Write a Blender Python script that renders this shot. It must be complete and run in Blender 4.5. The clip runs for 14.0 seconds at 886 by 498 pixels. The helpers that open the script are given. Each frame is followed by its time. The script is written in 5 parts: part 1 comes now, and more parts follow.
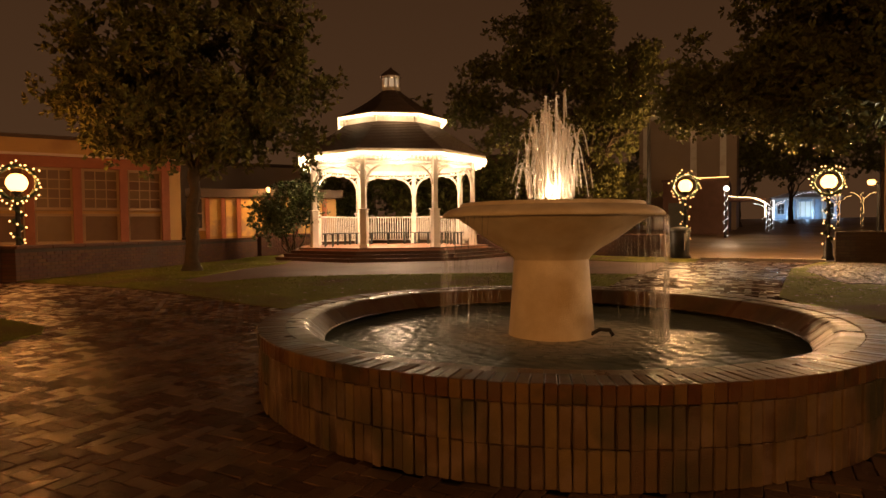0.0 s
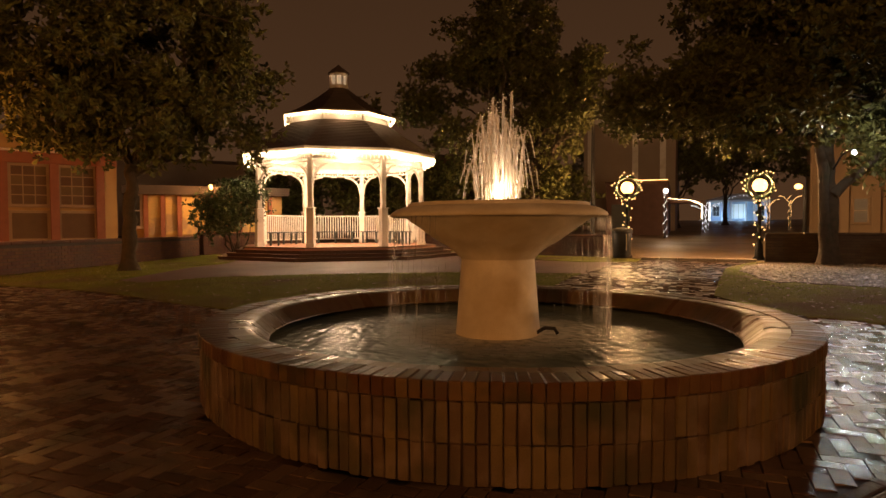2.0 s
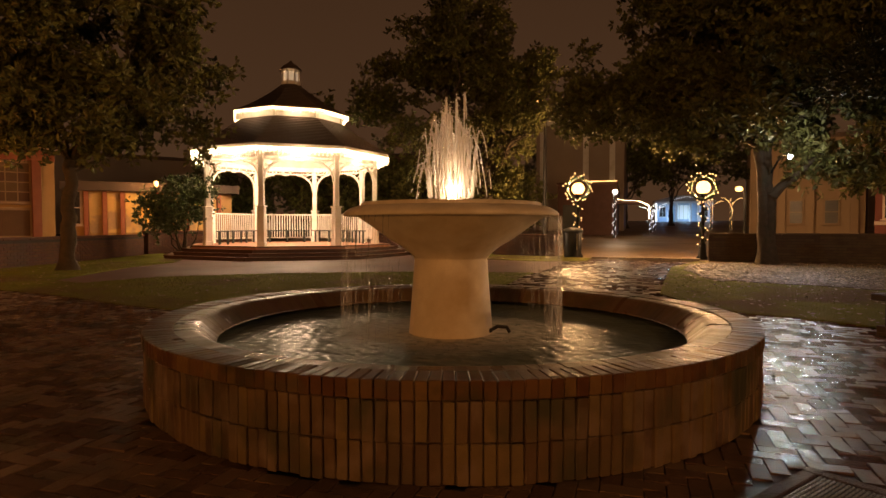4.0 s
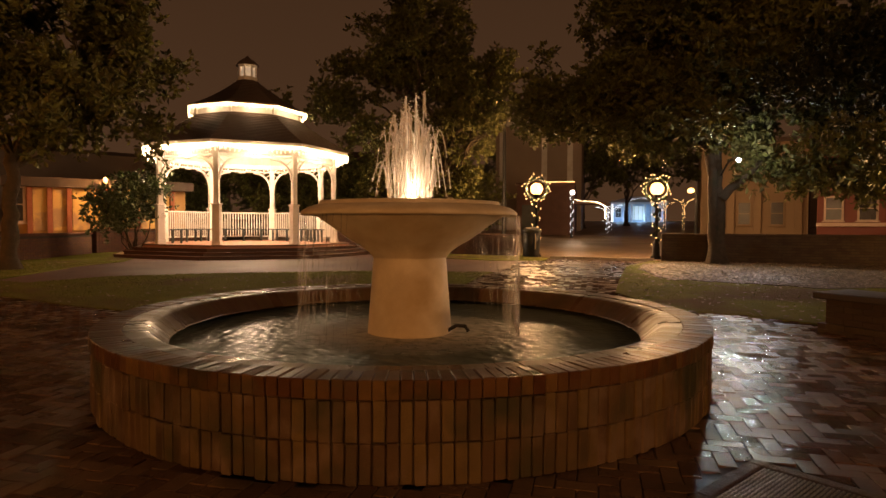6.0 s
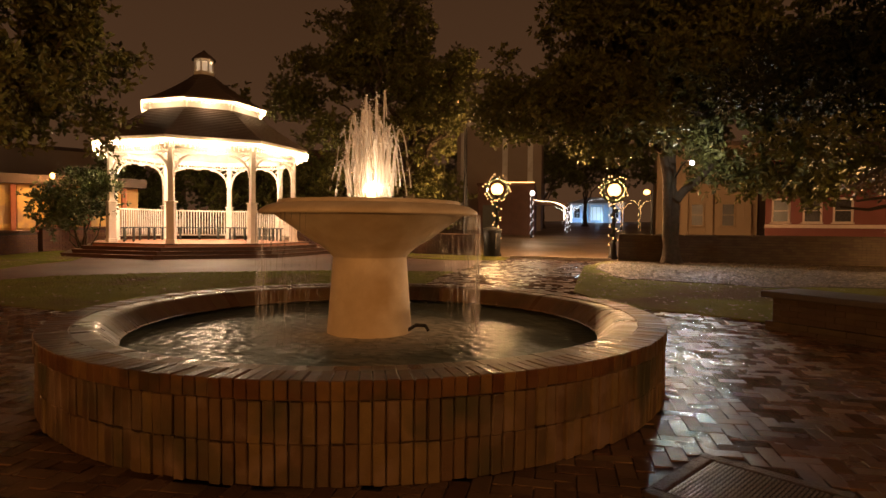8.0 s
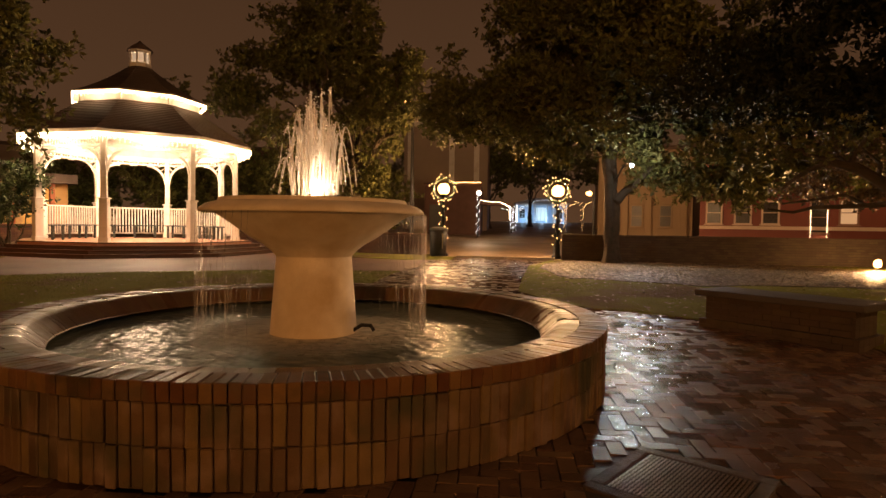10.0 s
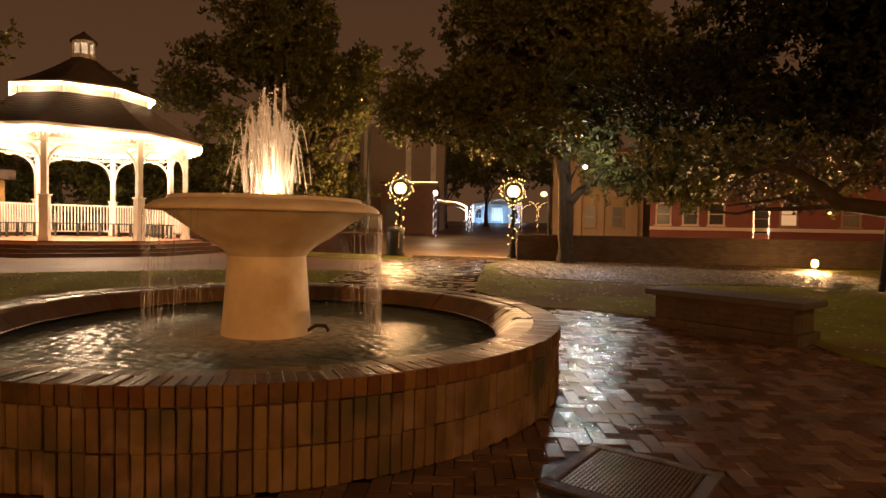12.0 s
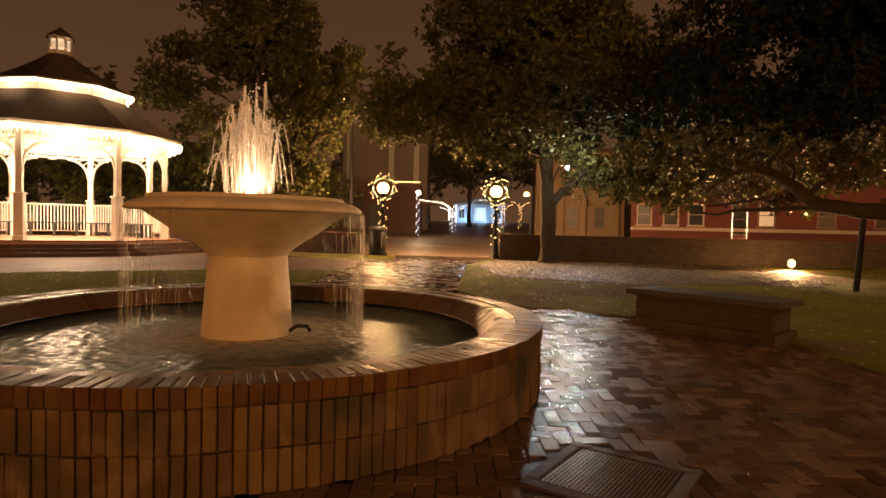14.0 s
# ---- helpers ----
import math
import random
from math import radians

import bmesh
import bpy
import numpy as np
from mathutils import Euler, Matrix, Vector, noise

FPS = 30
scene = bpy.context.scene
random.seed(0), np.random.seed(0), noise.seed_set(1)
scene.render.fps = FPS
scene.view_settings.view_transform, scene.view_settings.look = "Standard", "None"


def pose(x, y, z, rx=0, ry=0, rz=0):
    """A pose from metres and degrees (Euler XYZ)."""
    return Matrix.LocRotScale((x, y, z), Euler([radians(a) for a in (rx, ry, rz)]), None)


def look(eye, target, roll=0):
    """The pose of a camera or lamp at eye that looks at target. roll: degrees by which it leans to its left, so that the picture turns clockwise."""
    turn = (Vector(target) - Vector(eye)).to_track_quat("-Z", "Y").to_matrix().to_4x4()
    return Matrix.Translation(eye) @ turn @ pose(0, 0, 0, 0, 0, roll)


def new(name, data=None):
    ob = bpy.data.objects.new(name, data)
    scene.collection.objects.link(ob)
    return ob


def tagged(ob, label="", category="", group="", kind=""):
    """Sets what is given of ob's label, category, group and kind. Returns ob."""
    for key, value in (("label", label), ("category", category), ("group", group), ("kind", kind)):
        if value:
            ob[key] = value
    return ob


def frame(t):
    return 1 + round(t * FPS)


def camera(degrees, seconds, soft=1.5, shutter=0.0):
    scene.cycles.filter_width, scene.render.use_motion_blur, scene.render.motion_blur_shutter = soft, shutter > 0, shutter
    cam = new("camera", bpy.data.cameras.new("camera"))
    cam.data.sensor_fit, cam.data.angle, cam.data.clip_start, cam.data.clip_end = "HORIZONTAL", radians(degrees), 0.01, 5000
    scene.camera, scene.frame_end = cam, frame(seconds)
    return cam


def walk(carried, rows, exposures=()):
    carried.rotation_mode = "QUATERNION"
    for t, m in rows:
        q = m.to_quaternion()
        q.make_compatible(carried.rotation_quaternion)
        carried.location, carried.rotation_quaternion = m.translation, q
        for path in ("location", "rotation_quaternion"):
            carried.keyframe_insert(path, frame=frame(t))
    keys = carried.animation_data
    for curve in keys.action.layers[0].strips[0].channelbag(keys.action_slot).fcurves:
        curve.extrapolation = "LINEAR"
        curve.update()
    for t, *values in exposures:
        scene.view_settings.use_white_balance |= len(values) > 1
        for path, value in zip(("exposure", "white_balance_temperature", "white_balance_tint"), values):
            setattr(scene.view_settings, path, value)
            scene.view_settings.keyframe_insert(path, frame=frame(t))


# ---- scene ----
# A wet brick plaza at night: a round fountain, a lit octagonal bandstand, lamps with wreaths, trees and far street fronts.
cam = camera(72.69, 14.0)
ROWS = [
    (0.0, 0.0002, 0.0015, 1.2546, 0.000, -1.956, 0.591),
    (0.5, 0.0017, 0.0013, 1.2546, -1.358, -1.974, 0.498),
    (1.0, 0.0033, 0.0011, 1.2546, -2.408, -1.994, 0.415),
    (1.5, 0.0049, 0.0009, 1.2546, -3.557, -2.015, 0.339),
    (2.0, 0.0067, 0.0007, 1.2546, -4.889, -2.036, 0.268),
    (2.5, 0.0085, 0.0005, 1.2546, -6.250, -2.057, 0.200),
    (3.0, 0.0103, 0.0003, 1.2546, -7.264, -2.078, 0.135),
    (5.5, 0.0200, -0.0006, 1.2546, -12.136, -2.160, -0.193),
    (6.0, 0.0220, -0.0008, 1.2546, -13.047, -2.171, -0.265),
    (6.5, 0.0240, -0.0010, 1.2546, -14.206, -2.179, -0.338),
    (7.0, 0.0260, -0.0012, 1.2546, -15.005, -2.185, -0.415),
    (7.5, 0.0280, -0.0014, 1.2546, -15.795, -2.188, -0.493),
    (8.0, 0.0299, -0.0016, 1.2546, -16.722, -2.189, -0.574),
    (10.5, 0.0389, -0.0025, 1.2546, -22.920, -2.164, -0.979),
    (11.0, 0.0406, -0.0027, 1.2546, -23.885, -2.155, -1.052),
    (11.5, 0.0421, -0.0029, 1.2546, -24.865, -2.146, -1.119),
    (12.0, 0.0435, -0.0031, 1.2546, -25.885, -2.136, -1.179),
    (12.5, 0.0449, -0.0033, 1.2546, -26.430, -2.127, -1.228),
    (13.0, 0.0461, -0.0035, 1.2546, -26.978, -2.119, -1.265),
    (13.5, 0.0472, -0.0037, 1.2546, -27.347, -2.113, -1.287),
    (14.0, 0.0482, -0.0038, 1.2546, -27.499, -2.109, -1.292),
]
walk(cam, [(t, pose(x, y, z, 90 + pitch, roll, yaw)) for t, x, y, z, yaw, pitch, roll in ROWS],
     exposures=[(0.0, 0.14, 7600, 17), (3.0, 0.16, 7350, 17), (7.0, 0.25, 7250, 18), (14.0, 0.74, 7350, 18)])

# ---- night sky and lamps ----
world = bpy.data.worlds.new("night_sky")
scene.world = world
world.use_nodes = True
wn = world.node_tree
wbg = wn.nodes["Background"]
tex_co = wn.nodes.new("ShaderNodeTexCoord")
sep = wn.nodes.new("ShaderNodeSeparateXYZ")
ramp = wn.nodes.new("ShaderNodeValToRGB")
wn.links.new(tex_co.outputs["Generated"], sep.inputs[0])
wn.links.new(sep.outputs["Z"], ramp.inputs[0])
wn.links.new(ramp.outputs[0], wbg.inputs[0])
ramp.color_ramp.elements[0].position, ramp.color_ramp.elements[0].color = 0.0, (0.060, 0.0305, 0.0150, 1)
ramp.color_ramp.elements[1].position, ramp.color_ramp.elements[1].color = 0.5, (0.036, 0.0172, 0.0083, 1)
wbg.inputs[1].default_value = 1.0

WARM, AMBER, WHITE, BLUE = (1.0, 0.73, 0.47), (1.0, 0.49, 0.165), (0.93, 0.96, 1.0), (0.25, 0.55, 1.0)


def point_lamp(name, at, watts, colour, radius=0.08):
    data = bpy.data.lights.new(name, "POINT")
    data.energy, data.color, data.shadow_soft_size = watts, colour, radius
    ob = new(name, data)
    ob.location = at
    return ob


GAZ = Vector((-1.82, 21.80, 0.276))      # the bandstand's middle on its ground
FOU = Vector((0.932, 5.207, 0.0))        # the fountain's middle
FLOOD_AT = Vector((10.30, 12.66, 2.89))
RED_AMBER, PALE_AMBER = (1.0, 0.36, 0.09), (1.0, 0.57, 0.26)
# last two are out of view: one inferred, one added to brighten the right
LAMP_HEADS = [(-8.93, 12.67, 2.30, 250, RED_AMBER), (7.46, 18.56, 2.48, 620, PALE_AMBER), (10.56, 16.51, 2.42, 740, PALE_AMBER),
              (-6.5, -12.0, 2.4, 3000, (1.0, 0.43, 0.12)), (14.0, -4.0, 7.5, 1300, PALE_AMBER)]
for lx, ly, lz, watts, tint in LAMP_HEADS:
    point_lamp("lamp_light", (lx, ly, lz), watts, tint, 0.16)
flood = bpy.data.lights.new("flood_light", "SPOT")
flood.energy, flood.color, flood.shadow_soft_size, flood.spot_size, flood.spot_blend = 235, WHITE, 0.08, radians(172), 0.3
new("flood_light", flood).matrix_world = look(FLOOD_AT - Vector((0.03, 0.05, 0.0)), (3.0, 4.0, -2.0))
point_lamp("flood_spill", FLOOD_AT + Vector((0.25, -0.1, 0.12)), 26, WHITE, 0.06)
point_lamp("street_light", (7.89, 23.72, 6.31), 140, AMBER, 0.2)
point_lamp("ground_light", (15.80, 9.95, 0.47), 90, PALE_AMBER, 0.1)
uplight = bpy.data.lights.new("ground_uplight", "SPOT")
uplight.energy, uplight.color, uplight.shadow_soft_size, uplight.spot_size, uplight.spot_blend = 2400, PALE_AMBER, 0.08, radians(110), 0.6
new("ground_uplight", uplight).matrix_world = look(Vector((15.72, 9.90, 0.42)), (11.6, 7.8, 3.0))
point_lamp("fountain_light", (FOU.x, FOU.y, 1.58), 42, WARM, 0.06)
point_lamp("bandstand_light", GAZ + Vector((0, 0, 3.35)), 560, WARM, 0.5)
for k in range(8):
    a = radians(-147.83 + 45 * k + 22.5)
    point_lamp("bandstand_light", GAZ + Vector((3.12 * math.cos(a), 3.12 * math.sin(a), 3.28)), 70, WARM, 0.12)
    point_lamp("bandstand_light", GAZ + Vector((1.92 * math.cos(a), 1.92 * math.sin(a), 4.72)), 7, WARM, 0.08)
point_lamp("cupola_light", GAZ + Vector((0, 0, 6.15)), 12, WARM, 0.1)
for fx, fy in ((38.3, 68.3), (40.5, 67.0), (42.8, 65.6)):
    point_lamp("facade_light", (fx, fy, 2.5), 60, BLUE, 0.15)
point_lamp("wall_light", (-6.95, 24.05, 2.85), 90, AMBER, 0.08)
point_lamp("post_light", (14.45, 30.55, 3.15), 90, (1.0, 0.70, 0.42), 0.1)
point_lamp("street_light", (17.3, 24.3, 2.93), 150, PALE_AMBER, 0.12)


# ---- materials ----
def node_mat(name, colour, rough=0.6, metal=0.0, vary=0.25, scale=6.0, fine=60.0, bump=0.3, rand=0.0, per="object",
             stain=None, stain_scale=1.2, stain_at=(0.5, 0.7), wet=0.0, spec=0.5, bump_size=0.01,
             stain2=None, stain2_scale=2.0, stain2_at=(0.5, 0.7)):
    """A procedural surface: two scales of noise in the colour, relief, and optional stains, wetness and variation by piece."""
    m = bpy.data.materials.new(name)
    m.use_nodes = True
    nt = m.node_tree
    bs = nt.nodes["Principled BSDF"]
    co = nt.nodes.new("ShaderNodeTexCoord").outputs["Object"]
    geo = nt.nodes.new("ShaderNodeNewGeometry")
    pos = geo.outputs["Position"]

    def noise_tex(s, detail=4.0, src=pos):
        n = nt.nodes.new("ShaderNodeTexNoise")
        n.inputs["Scale"].default_value, n.inputs["Detail"].default_value = s, detail
        nt.links.new(src, n.inputs["Vector"])
        return n.outputs["Fac"]

    def math_node(op, a, b):
        n = nt.nodes.new("ShaderNodeMath")
        n.operation = op
        for i, v in enumerate((a, b)):
            if isinstance(v, (int, float)):
                n.inputs[i].default_value = v
            else:
                nt.links.new(v, n.inputs[i])
        return n.outputs[0]

    big, small = noise_tex(scale), noise_tex(fine, 6.0)
    value = math_node("ADD", math_node("MULTIPLY", big, 2 * vary), math_node("MULTIPLY", small, 1.2 * vary))
    value = math_node("ADD", value, 1.0 - 1.6 * vary)
    if rand:
        if per == "object":
            r = nt.nodes.new("ShaderNodeObjectInfo").outputs["Random"]
        else:
            r = geo.outputs["Random Per Island"]
        value = math_node("MULTIPLY", value, math_node("ADD", math_node("MULTIPLY", r, 2 * rand), 1.0 - rand))
    hsv = nt.nodes.new("ShaderNodeHueSaturation")
    hsv.inputs["Color"].default_value = (*colour, 1)
    nt.links.new(value, hsv.inputs["Value"])
    if rand:
        nt.links.new(math_node("ADD", math_node("MULTIPLY", r, 0.03), 0.485), hsv.inputs["Hue"])
    col = hsv.outputs[0]
    for tint, tint_scale, (lo, hi) in ((stain, stain_scale, stain_at), (stain2, stain2_scale, stain2_at)):
        if not tint:
            continue
        rp = nt.nodes.new("ShaderNodeMapRange")
        rp.inputs[1].default_value, rp.inputs[2].default_value = lo, hi
        nt.links.new(noise_tex(tint_scale, 5.0), rp.inputs[0])
        mx = nt.nodes.new("ShaderNodeMix")
        mx.data_type = "RGBA"
        nt.links.new(rp.outputs[0], mx.inputs[0])
        nt.links.new(col, mx.inputs[6])
        mx.inputs[7].default_value = (*tint, 1)
        col = mx.outputs[2]
    nt.links.new(col, bs.inputs["Base Color"])
    bs.inputs["Metallic"].default_value = metal
    bs.inputs["Specular IOR Level"].default_value = spec
    if wet:
        rr = nt.nodes.new("ShaderNodeMapRange")
        rr.inputs[1].default_value, rr.inputs[2].default_value = 0.35, 0.65
        rr.inputs[3].default_value, rr.inputs[4].default_value = max(0.05, rough - wet), rough
        nt.links.new(noise_tex(scale * 0.35, 5.0), rr.inputs[0])
        out = rr.outputs[0]
        if rand:
            out = math_node("MAXIMUM", math_node("ADD", out, math_node("MULTIPLY", math_node("SUBTRACT", r, 0.35), 0.3)), 0.07)
        nt.links.new(out, bs.inputs["Roughness"])
    else:
        nt.links.new(math_node("ADD", math_node("MULTIPLY", small, 0.2), rough - 0.1), bs.inputs["Roughness"])
    if bump:
        bp = nt.nodes.new("ShaderNodeBump")
        bp.inputs["Strength"].default_value, bp.inputs["Distance"].default_value = bump, bump_size
        nt.links.new(math_node("ADD", math_node("MULTIPLY", big, 0.6), small), bp.inputs["Height"])
        nt.links.new(bp.outputs[0], bs.inputs["Normal"])
    return m


def glow_mat(name, colour, strength):
    m = bpy.data.materials.new(name)
    m.use_nodes = True
    bs = m.node_tree.nodes["Principled BSDF"]
    bs.inputs["Base Color"].default_value = (0.8, 0.75, 0.65, 1)
    bs.inputs["Emission Color"].default_value = (*colour, 1)
    bs.inputs["Emission Strength"].default_value = strength
    return m


def glass_mat(name, colour, rough=0.02, alpha=1.0, transmit=1.0, ior=1.33):
    m = bpy.data.materials.new(name)
    m.use_nodes = True
    bs = m.node_tree.nodes["Principled BSDF"]
    bs.inputs["Base Color"].default_value = (*colour, 1)
    bs.inputs["Roughness"].default_value, bs.inputs["IOR"].default_value = rough, ior
    bs.inputs["Transmission Weight"].default_value, bs.inputs["Alpha"].default_value = transmit, alpha
    return m


